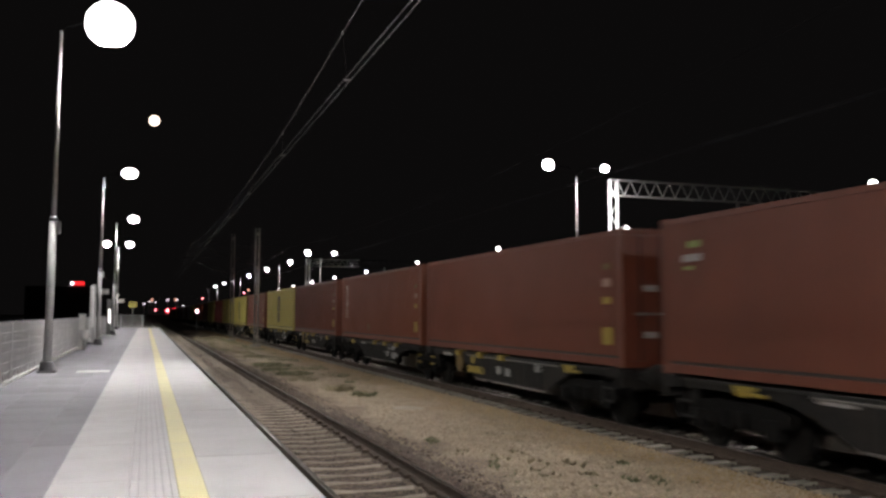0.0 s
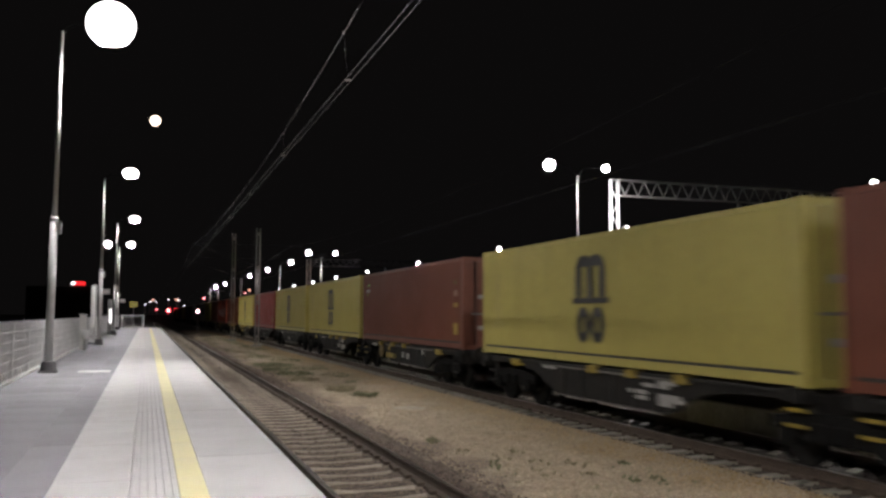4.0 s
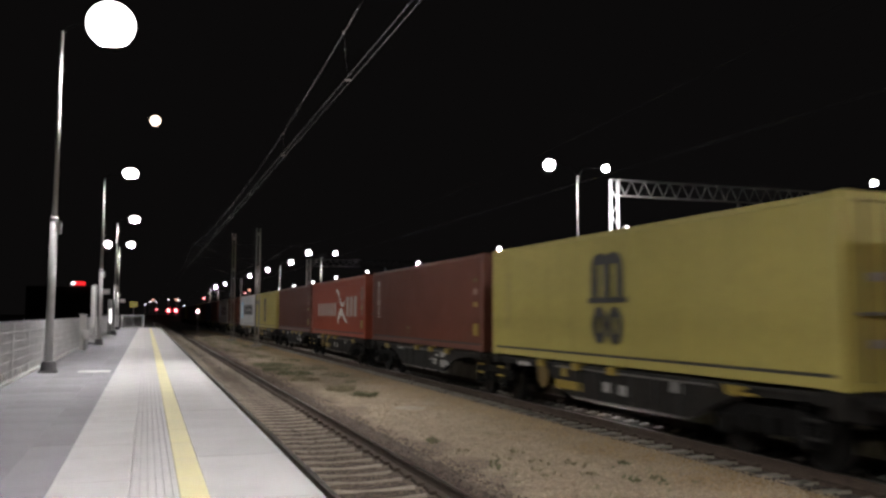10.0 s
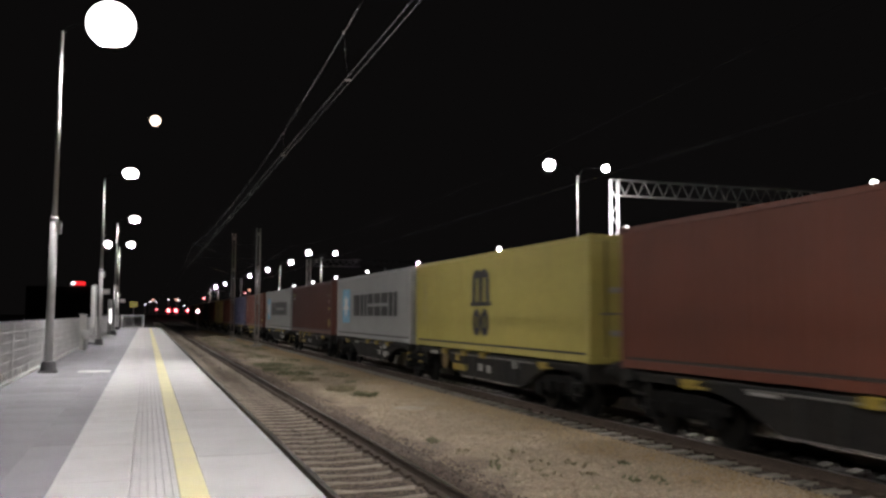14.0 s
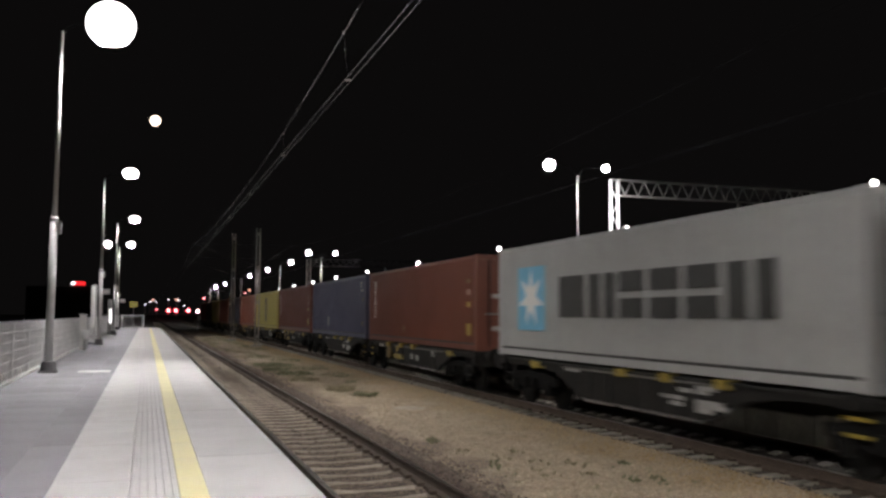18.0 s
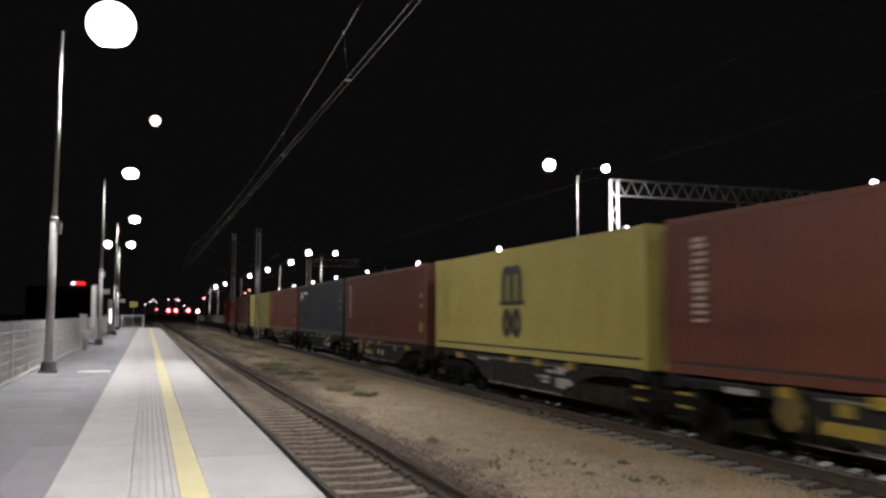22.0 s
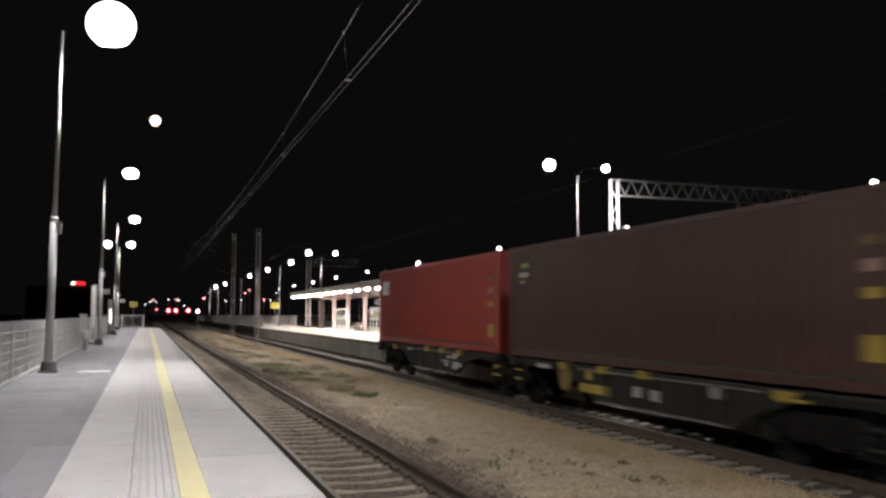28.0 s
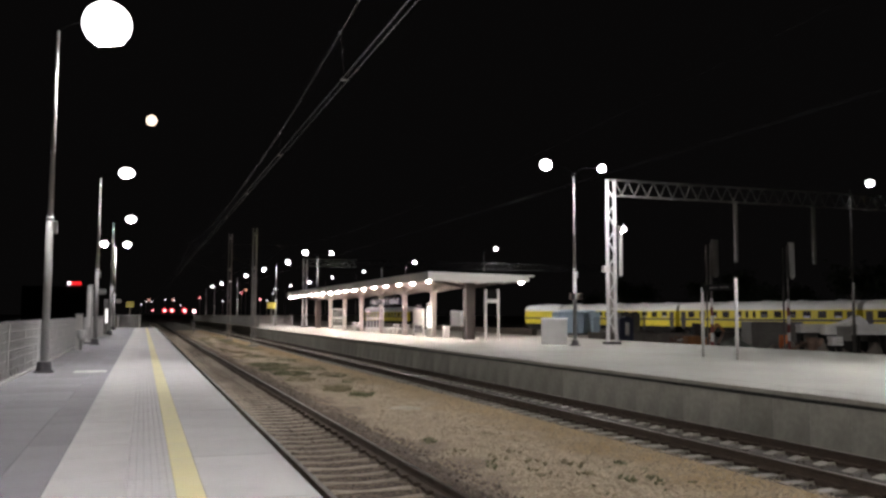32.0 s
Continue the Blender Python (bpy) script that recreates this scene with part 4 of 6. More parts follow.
def gantry(x, y, z0, top, reach, label, bright, hangers):
    t = thing("line_gantry", pose(x, y, z0), label, "gantry", "overhead line gantries")
    H = top - z0
    truss = M["truss"] if bright else M["galva_dull"]
    far = M["galva_dull"] if bright else M["arm"]     # far truss darker: fading lamplight put into the colour
    near = 9.4 if bright else 6.0
    a, d = 0.20, 0.08
    part("foundation", Build().box(-0.36, 0.36, -0.3, 0.3, 0, 0.12, 0.03), M["foot"], t, "dark concrete foundation")
    # column paler than the truss: the lamplight on it is in the colour
    for sx in (-a, a):
        for sy in (-d, d):
            part("column_leg", Build().beam((sx * 1.3, sy * 1.3, 0.1), (sx * 1.05, sy * 1.05, 1.0), 0.065, 0.065).beam((sx * 1.05, sy * 1.05, 1.0), (sx, sy, H), 0.065, 0.065), M["galva_lit"], t)
    n = 11
    for sy in (-d, d):
        for i in range(n if sy < 0 else 0):
            z, z2 = 0.5 + (H - 1.0) * i / n, 0.5 + (H - 1.0) * (i + 1) / n
            part("column_lacing", Build().beam((-a if i % 2 else a, sy, z), (a if i % 2 else -a, sy, z2), 0.05), M["galva_lit"], t)
    for sy in (-d, d):
        for z in (H - 0.82, H - 0.03):
            part("truss_chord", Build().beam((-a, sy, z), (near, sy, z), 0.065), truss, t)
            if near < reach:
                part("truss_chord", Build().beam((near, sy, z), (reach, sy, z), 0.065), far, t, "dark chord, unlit look put into its colour")
        m = int((reach - a) / 0.375) if sy < 0 else 0
        for i in range(m):
            x0, x1 = a + i * 0.375, a + (i + 1) * 0.375
            za, zb = (H - 0.05, H - 0.8) if i % 2 == 0 else (H - 0.8, H - 0.05)
            part("truss_diagonal", Build().beam((x0, sy, za), (x1, sy, zb), 0.042), truss if x1 < near else far, t)
    for z in (H - 0.82, H - 0.03):
        tie = Build()
        for i in range(int(reach / 1.44) + 1):
            tie.beam((a + i * 1.44, -d, z), (a + i * 1.44, d, z), 0.04)
        part("truss_ties", tie, far, t)
    for hx in hangers:
        part("drop_post", Build().box(hx - 0.08, hx + 0.08, -0.07, 0.07, H - 4.02, H - 0.8, 0.01), M["galva_dull"], t, "grey drop post")
    part("end_leg", Build().box(reach - 0.25, reach + 0.25, -0.25, 0.25, -z0 - 0.4, H, 0.01), M["post_old"], t, "far leg of the gantry")
    return t


gantry(22.13, 38.5, HP2, 9.0, 40.0, "tall lattice overhead-line gantry, brightly lit column", True, (7.49, 12.63))
gantry(17.3, 98.6, HP2, 8.49, 39.5, "distant lattice overhead-line gantry", False, (9.0,))

# small floodlight on the gantry column
t = thing("floodlight", pose(21.6, 38.1, 4.45), "small white floodlight fixed to the gantry column", "floodlight")
part("housing", Build().box(-0.16, 0.16, -0.14, 0.14, -0.14, 0.16, 0.03), M["white_steel"], t)
part("bracket", Build().beam((0.1, 0.1, 0), (0.22, 0.12, 0), 0.06), M["galva"], t)
t = thing("cable_bundle", pose(22.65, 38.5, HP2), "grey cable duct on the gantry column", "cable duct")
part("duct", Build().box(-0.07, 0.07, -0.08, 0.08, 3.4, 5.9, 0.02), M["galva"], t)

# catenary posts between the tracks
for x, y, top in ((7.2, 79.2, 9.3), (7.5, 63.6, 8.35)):
    t = thing("catenary_post", pose(x, y, GROUND), "grey steel catenary post of two channels between the tracks", "post", "catenary posts")
    H = top - GROUND
    part("footing", Build().box(-0.35, 0.35, -0.3, 0.3, 0, 0.25, 0.03), M["concrete"], t)
    for s in (-1, 1):
        part("channel", Build().box(s * 0.12 - 0.04, s * 0.12 + 0.04, -0.09, 0.09, 0.2, H, 0.01), M["galva_dull"] if s < 0 else M["post_old"], t)
    for k in range(4):
        z = 0.8 + k * (H - 1.2) / 3
        part("batten", Build().box(-0.12, 0.12, 0.091, 0.101, z - 0.12, z + 0.12), M["post_old"], t)
    for ax in (X1, X2):
        s = -0.2 if ax < x else 0.2
        part("cantilever", Build().tube((s, 0, 5.9), (ax - x, 0, 7.34), 0.016, n=8), M["dark"], t)
        part("cantilever", Build().tube((s, 0, 7.4), (ax - x, 0, 7.34), 0.014, n=8), M["dark"], t)


def span(y0, y1, za, zb, dip, n=24):
    return [(y0 + (y1 - y0) * i / n, za + (zb - za) * i / n - dip * 4 * (i / n) * (1 - i / n)) for i in range(n + 1)]


# far line thinner and black: its lack of light is put into the colour
for ax, cz in ((X1, 5.9), (X2, 5.35)):
    t = thing("overhead_line", pose(ax, 0, 0), "overhead contact line with two contact wires and a carrier wire", "overhead line", "overhead lines")
    for s in (-0.05, 0.05):
        part("contact_wire", Build().wirebar([(s, -60, cz), (s, -5, cz), (s, 30, cz), (s, 79, cz), (s, 250, cz)], 0.0057 if ax == X1 else 0.0025, 6), M["wire"] if ax == X1 else M["dark"], t)
    sag = span(-62, 0, 7.2, 7.15, 0.8) + span(0, 63.6, 7.35, 7.1, 0.95)[1:] + span(63.6, 127, 7.1, 7.1, 0.9)[1:] + span(127, 190, 7.1, 7.1, 0.9)[1:] + span(190, 250, 7.1, 7.1, 0.9)[1:]
    part("carrier_wire", Build().wirebar([(max(-0.22, min(0.0, -0.012 * (20 - y))), y, z) for y, z in sag], 0.0057 if ax == X1 else 0.0025, 6), M["wire"] if ax == X1 else M["dark"], t)
    for y in () if ax == X2 else (7.0, 13.5, 20.5, 27.5, 34.5, 41.5, 48.5, 55.5):
        zz = min(sag, key=lambda q: abs(q[0] - y))[1]
        part("dropper", Build().tube((0, y, cz), (max(-0.22, min(0.0, -0.012 * (20 - y))), y, zz), 0.0018, n=4), M["wire"], t)
        part("wire_clamp", Build().box(-0.015, 0.015, y - 0.02, y + 0.02, zz - 0.02, zz + 0.02), M["post_old"], t, at=pose(max(-0.22, min(0.0, -0.012 * (20 - y))), 0, 0))
        part("wire_clamp", Build().box(-0.055, 0.055, y - 0.012, y + 0.012, cz - 0.008, cz + 0.015), M["post_old"], t)

# ---------------------------------------------------------------- yard behind the island platform
YX, YZ = 60.0, -0.45


def carriage(y_near, length, label, plain=False):
    """A parked yellow carriage with a white roof; y_near is its nearer end."""
    t = thing("railway_carriage", pose(YX + 0.11 * (126 - y_near), y_near, YZ, 0, 0, 6.3), label, "railway carriage", "parked carriages")
    body = Build().prism([(-1.42, 1.32), (1.42, 1.32), (1.45, 2.0), (1.42, 3.25), (-1.42, 3.25), (-1.45, 2.0)], "y", 0.2, length - 0.2)
    part("body", body, M["car_yellow"], t)
    part("roof", Build().prism([(-1.43, 3.25), (1.43, 3.25), (1.3, 3.75), (0.8, 4.08), (0, 4.2), (-0.8, 4.08), (-1.3, 3.75)], "y", 0.12, length - 0.12), M["car_white"], t, "white rounded roof")
    part("stripe", Build().box(-1.465, -1.455, 0.2, length - 0.2, 2.08, 2.28), M["car_dark"], t, "dark waist stripe")
    part("underframe", Build().box(-1.2, 1.2, 0.6, length - 0.6, 0.75, 1.32), M["wagon"], t)
    for c in (3.2, length - 3.2):
        bg = part("bogie", Build().box(-1.15, 1.15, c - 1.7, c + 1.7, 0.45, 0.75, 0.05), M["wagon"], t)
        for dy in (-1.25, 1.25):
            part("wheelset", Build().tube((-0.8, c + dy, 0.46), (-0.68, c + dy, 0.46), 0.46, n=14).tube((0.68, c + dy, 0.46), (0.8, c + dy, 0.46), 0.46, n=14), M["wheel"], bg)
    if not plain:
        n = 12
        rows = [(2.3 + i * (length - 4.6) / (n - 1), 0.5) for i in range(n) if i != 6]
        rows += [(2.3 + 5.75 * (length - 4.6) / (n - 1), 0.2), (2.3 + 6.3 * (length - 4.6) / (n - 1), 0.2)]
        for k, (y, wd) in enumerate(rows):
            w_ = part("window", Build().box(-1.475, -1.446, y - wd, y + wd, 2.42, 3.12, 0.004), M["window"], t)
            part("window_frame", Build().box(-1.485, -1.4755, y - wd - 0.06, y + wd + 0.06, 3.12, 3.18).box(-1.485, -1.4755, y - wd - 0.06, y + wd + 0.06, 2.36, 2.42), M["car_yellow"], w_)
            if wd > 0.3 and k % 3 != 1:
                part("blind", Build().box(-1.4785, -1.4755, y - wd + 0.08, y + wd - 0.08, 2.42, 2.62 + 0.2 * (k % 2)), M["dark_sheet"] if k % 2 else M["tarp"], w_, "faded blind")
        for y in (0.9, length - 0.9):
            part("door", Build().box(-1.47, -1.451, y - 0.4, y + 0.4, 1.1, 3.1, 0.004), M["car_dark"], t, "dark door")
    for k in range(5):
        y = 3 + k * (length - 6) / 4
        part("roof_vent", Build().box(-0.35, 0.35, y - 0.4, y + 0.4, 4.1, 4.3, 0.05), M["car_white"], t)
    part("gangway", Build().box(-0.5, 0.5, -0.25, 0.19, 1.1, 3.4, 0.03), M["wagon"], t)
    return t


carriage(119.0, 10.3, "short yellow service carriage with a white roof, parked in the yard", plain=True)
carriage(92.7, 26.1, "parked yellow and white passenger carriage with dark windows")
carriage(66.7, 25.8, "parked yellow and white passenger carriage with dark windows")
carriage(40.6, 25.9, "parked yellow and white passenger carriage with dark windows")
carriage(178.0, 26.0, "yellow carriage parked far down the yard")
t = thing("railway_track", pose(YX + 0.11 * 126, 0, YZ, 0, 0, 6.3), "rusty yard track under the parked carriages", "track", kind="structure")
for s in (-0.7525, 0.7525):
    part("rail", Build().box(s - 0.035, s + 0.035, -20, 200, -0.02, 0.0), M["rust"], t)

# huts and site containers
for x0, x1, y, hgt, mt, lb in ((50.6, 53.9, 101.0, 2.95, "hut_blue", "blue-grey sheet metal site hut in the yard"), (54.05, 56.5, 101.4, 2.9, "hut_light", "light blue sheet metal site hut in the yard")):
    t = thing("site_hut", pose(x0, y, -0.36), lb, "hut", "site huts")
    L = x1 - x0
    part("wall", Build().box(0, L, 0, 2.4, 0.25, hgt, 0.03), M[mt], t)
    part("plinth", Build().box(0.1, L - 0.1, 0.1, 2.3, 0, 0.25), M["foot"], t)
    part("roof", Build().prism([(-0.1, hgt), (L + 0.1, hgt), (L / 2, hgt + 0.28)], "y", -0.1, 2.5), M["hut_light"], t)
    part("door", Build().box(L * 0.6, L * 0.6 + 0.9, -0.03, -0.001, 0.3, 2.3, 0.004), M["hut_blue"], t)
for x, w_ in ((37.56, 0.9), (38.62, 0.8)):
    t = thing("switch_cabinet", pose(x, 106.0, -0.36), "pale blue-white switch cabinet behind the platform", "cabinet", "switch cabinets")
    part("body", Build().box(0, w_, 0, 0.5, 0.1, 3.1 - (x > 38) * 0.08, 0.05), M["car_white"], t)
    part("plinth", Build().box(0.03, w_ - 0.03, 0.03, 0.47, 0, 0.1), M["foot"], t)

# signals, seen from the side and back
for x, y, zt in ((31.3, 43.0, 6.58), (36.75, 43.0, 6.58)):
    t = thing("railway_signal", pose(x, y, GROUND - 0.1), "railway signal with a tall panel on a red-white mast", "signal", "yard signals")
    zt = zt - GROUND + 0.1
    for k in range(7):
        part("mast_band", Build().tube((0, 0, k * 0.5), (0, 0, k * 0.5 + 0.5), 0.09, n=10), M["red_paint"] if k % 2 else M["plate_white"], t)
    part("mast", Build().tube((0, 0, 3.5), (0, 0, zt - 0.2), 0.07, n=10), M["signal_dark"], t)
    part("panel", Build().prism([(-0.2, -0.95), (0.0, -1.15), (0.2, -0.95), (0.22, 1.1), (-0.22, 1.1)], "y", -0.06, 0.06), M["signal_dark"], t, at=pose(0.18, -0.15, zt - 1.1))
    part("ladder", Build().beam((-0.2, 0.12, 0.3), (-0.2, 0.12, zt - 0.3), 0.04).beam((-0.12, 0.3, 0.3), (-0.12, 0.3, zt - 0.3), 0.04), M["signal_dark"], t)
    part("panel_arm", Build().beam((0, -0.1, zt - 0.9), (0.2, -0.1, zt - 0.9), 0.06), M["signal_dark"], t)


def heap(name, x, y, rx, ry, hgt, material, label, cat, seed):
    b = Build()
    n, k = 18, 6
    rnd = random.Random(seed)
    v = []
    for j in range(k + 1):
        f = j / k
        for i in range(n):
            a = 2 * math.pi * i / n
            r = (1 - f) ** 0.7 * (1 + 0.22 * noise.noise((math.cos(a) * 2 + seed, math.sin(a) * 2, f * 3)))
            v.append((rx * r * math.cos(a), ry * r * math.sin(a), hgt * f * (0.85 + 0.2 * noise.noise((math.cos(a) * 1.5, math.sin(a) * 1.5 + seed, 1)))))
    b.add(v, [(j * n + i, j * n + (i + 1) % n, (j + 1) * n + (i + 1) % n, (j + 1) * n + i) for j in range(k) for i in range(n)])
    ob = single(name, b, material, label, cat, smooth=True)
    ob.matrix_basis = pose(x, y, -0.40)
    return ob


t = thing("retaining_wall", pose(0, 0, 0), "long dark low wall behind the island platform", "wall", kind="structure")
part("wall_face", Build().box(28.6, 29.0, 62, 150, -0.5, 1.1, 0.03), M["soil"], t)

# building site behind the platform
SKEW = -18.7
heap("gravel_heap", 38.7, 50.6, 1.9, 1.3, 1.2, M["stone_grey"], "grey-green heap of broken stone in the yard", "heap", 3)
heap("gravel_heap", 36.0, 53.4, 1.7, 1.0, 1.0, M["soil"], "dark reddish heap of rubble in the yard", "heap", 9)
heap("gravel_heap", 33.2, 58.5, 2.2, 1.0, 0.8, M["soil"], "low dark heap of soil in the yard", "heap", 14)
for k in range(7):
    heap("soil_mound", 40.6 + k * 0.95, 49.0 - k * 0.5, 0.8 + 0.2 * math.sin(k * 2.0), 0.6, 0.75 + 0.3 * math.sin(k * 2.3), M["soil"], "low dark mound of soil in the yard", "mound", 30 + k)


def debris(name, x, y, rx, ry, hgt, count, size, material, label, seed):
    """Broken boards and stones that stick out of a heap, one mesh."""
    rnd = random.Random(seed)
    b = Build()
    for _ in range(count):
        a, r = rnd.uniform(0, 6.3), rnd.random() ** 0.6
        p = Vector((x + rx * r * math.cos(a), y + ry * r * math.sin(a), -0.4 + hgt * (1 - r) ** 0.7))
        d = Vector((rnd.uniform(-1, 1), rnd.uniform(-1, 1), rnd.uniform(-0.1, 0.6))).normalized() * size * rnd.uniform(0.4, 1.5)
        b.beam(tuple(p - d * 0.4), tuple(p + d * 0.6), size * rnd.uniform(0.12, 0.35), size * rnd.uniform(0.08, 0.2))
    tagged(new(name, b.mesh(name, material)), label, "rubble", kind="stuff")


debris("rubble_pieces", 36.0, 53.2, 1.6, 0.9, 1.0, 90, 0.5, M["rubble"], "reddish broken boards and bricks on a heap", 4)
debris("rubble_pieces", 36.0, 53.0, 1.0, 0.6, 1.05, 9, 0.5, M["tarp"], "pale broken boards on a heap", 5)
debris("rubble_pieces", 43.2, 48.4, 3.0, 0.8, 0.9, 120, 0.45, M["rubble"], "dark broken boards and stones between stacks", 6)
debris("rubble_pieces", 38.7, 50.4, 1.8, 1.2, 1.15, 60, 0.35, M["stone_grey"], "grey stones lying on a heap", 7)

# low dark hoarding in front of the carriages
t = thing("hoarding", pose(34.9, 64.6, -0.4, 0, 0, -61), "low dark hoarding of sheet panels behind the platform", "hoarding")
for k in range(9):
    part("panel", Build().box(k * 1.06 + 0.02, k * 1.06 + 1.04, -0.03, 0.03, 0.05, 1.2 + 0.05 * math.sin(k * 2.1), 0.01), M["cabinet"] if k == 3 else M["dark_sheet"], t)
for k in range(10):
    part("post", Build().box(k * 1.06 - 0.04, k * 1.06 + 0.04, 0.031, 0.1, 0, 1.3, 0.005), M["signal_dark"], t)
t = thing("portable_booth", pose(36.55, 61.5, -0.4, 0, 0, SKEW), "dark blue booth with a white sheet on its front", "booth")
part("body", Build().box(-0.55, 0.55, -0.5, 0.5, 0.05, 2.3, 0.03), M["booth_blue"], t)
part("roof", Build().prism([(-0.6, 2.3), (0.6, 2.3), (0, 2.5)], "y", -0.55, 0.55), M["booth_blue"], t)
part("sheet", Build().box(-0.1, 0.2, -0.515, -0.501, 1.0, 2.0, 0.003), M["white_mark"], t, "white sheet")

# low shelter with a pale roof edge
t = thing("site_shelter", pose(40.6, 69.0, -0.4, 0, 0, -12), "low dark site shelter with a white roof edge", "shelter")
for x in (0.05, 1.1, 2.15):
    part("post", Build().box(x - 0.05, x + 0.05, 0.0, 0.1, 0, 2.95, 0.01), M["signal_dark"], t)
part("back_wall", Build().box(0, 2.2, 1.3, 1.4, 0.1, 2.8, 0.01), M["dark_sheet"], t)
part("side_wall", Build().box(-0.02, 0.03, 0.0, 1.3, 0.1, 2.8, 0.01), M["dark_sheet"], t)
part("roof", Build().prism([(-0.4, 3.22), (3.0, 3.02), (3.0, 2.94), (-0.4, 3.12)], "y", -0.2, 1.6), M["car_white"], t, "white sheet roof")

# small digger, its arm folded
t = thing("digger", pose(36.2, 51.3, -0.4, 0, 0, SKEW), "small faded orange digger with a folded arm", "digger")
for y in (-0.55, 0.55):
    tr_ = part("track_belt", Build().prism([(-0.85, 0.1), (-0.7, 0), (0.7, 0), (0.85, 0.1), (0.85, 0.32), (0.7, 0.42), (-0.7, 0.42), (-0.85, 0.32)], "y", y - 0.17, y + 0.17), M["dark"], t)
    for x in (-0.6, 0, 0.6):
        part("roller", Build().lathe([(0.12, -0.19), (0.12, 0.19)], (x, y, 0.2), 10, axis="y"), M["wheel"], tr_)
part("body", Build().prism([(-0.9, 0.5), (0.55, 0.5), (0.6, 0.95), (-0.2, 1.2), (-0.9, 1.15)], "y", -0.6, 0.6), M["rust_orange"], t)
part("cab", Build().prism([(-0.25, 1.15), (0.5, 0.95), (0.42, 2.0), (-0.25, 2.05)], "y", 0.0, 0.58), M["window"], t)
part("boom", Build().beam((0.5, -0.2, 0.8), (1.25, -0.2, 2.0), 0.2, 0.16).beam((1.25, -0.2, 2.0), (1.7, -0.2, 1.5), 0.18, 0.14), M["rust_orange"], t)
part("dipper", Build().beam((1.7, -0.2, 1.55), (1.25, -0.2, 0.55), 0.14, 0.12), M["rubble"], t)
part("bucket", Build().prism([(1.0, 0.1), (1.5, 0.1), (1.45, 0.6), (1.15, 0.65)], "y", -0.45, 0.05), M["dark"], t)

# dark site container
t = thing("site_container", pose(42.2, 53.3, -0.4, 0, 0, SKEW), "dark grey steel site container in the yard", "container")
part("body", Build().box(0, 3.8, 0, 2.2, 0.12, 2.14, 0.02), M["dark_sheet"], t)
for k in range(19):
    part("rib", Build().box(0.08 + k * 0.2, 0.16 + k * 0.2, -0.03, -0.001, 0.25, 2.0), M["dark_sheet"], t)
part("skid", Build().box(0.1, 3.7, 0.1, 2.1, 0, 0.12), M["wagon"], t)

# stacks of concrete slabs and covered goods
def slab_stack(x, y, w_, n, h0, dh, material, label):
    t = thing("slab_stack", pose(x, y, -0.4, 0, 0, SKEW), label, "slabs", "stacks of slabs")
    for k in (0.12, w_ - 0.12):
        part("bearer", Build().box(k - 0.08, k + 0.08, 0.05, 0.85, 0, h0, 0.01), M["wagon"], t)
    for k in range(n):
        part("slab", Build().box(0.03 * math.sin(k * 2.0), w_ + 0.03 * math.sin(k * 3.1), 0.02 * math.sin(k), 0.9, h0 + k * dh, h0 + k * dh + dh - 0.02, 0.012), material, t)
    return t


slab_stack(43.05, 49.2, 1.72, 3, 1.42, 0.2, M["plate_white"], "pale concrete slabs stacked high on bearers")
slab_stack(43.3, 47.1, 1.55, 4, 1.32, 0.18, M["tarp"], "pale concrete slabs stacked high on bearers")
slab_stack(43.2, 46.5, 0.75, 3, 0.62, 0.2, M["tarp"], "short stack of grey concrete blocks")
slab_stack(44.5, 45.6, 2.1, 4, 1.34, 0.18, M["plate_white"], "pale concrete slabs stacked high on bearers")
t = thing("covered_goods", pose(45.2, 46.9, -0.4, 0, 0, SKEW), "goods heaped under a crumpled white tarpaulin", "goods")
part("pallet", Build().box(-1.2, 0.9, -0.5, 0.5, 0, 0.9, 0.02), M["wagon"], t)
part("load", Build().box(-1.15, 0.85, -0.45, 0.45, 0.9, 1.9, 0.05), M["dark_sheet"], t)
part("tarpaulin", Build().prism([(-1.25, 1.9), (0.95, 1.9), (0.9, 2.2), (0.35, 2.62), (0.1, 2.45), (-0.5, 2.2), (-1.2, 2.0)], "y", -0.52, 0.52), M["tarp"], t)
for x, y, s, mt in ((41.5, 49.0, 0.95, "orange"), (42.9, 48.0, 0.85, "rubble"), (43.4, 47.9, 0.8, "rubble")):
    t = thing("barrel", pose(x, y, -0.36), "orange plastic barrel in the yard" if mt == "orange" else "dull red barrel in the yard", "barrel", "barrels")
    part("drum", Build().lathe([(0.36, 0.0), (0.38, 0.1), (0.36, 0.5), (0.38, 0.55), (0.36, 1.2 * s)], (0, 0, 0), 14), M[mt], t, smooth=True)
    part("lid", Build().lathe([(0.38, 1.2 * s), (0.34, 1.28 * s)], (0, 0, 0), 14), M[mt], t)

# ---------------------------------------------------------------- distance


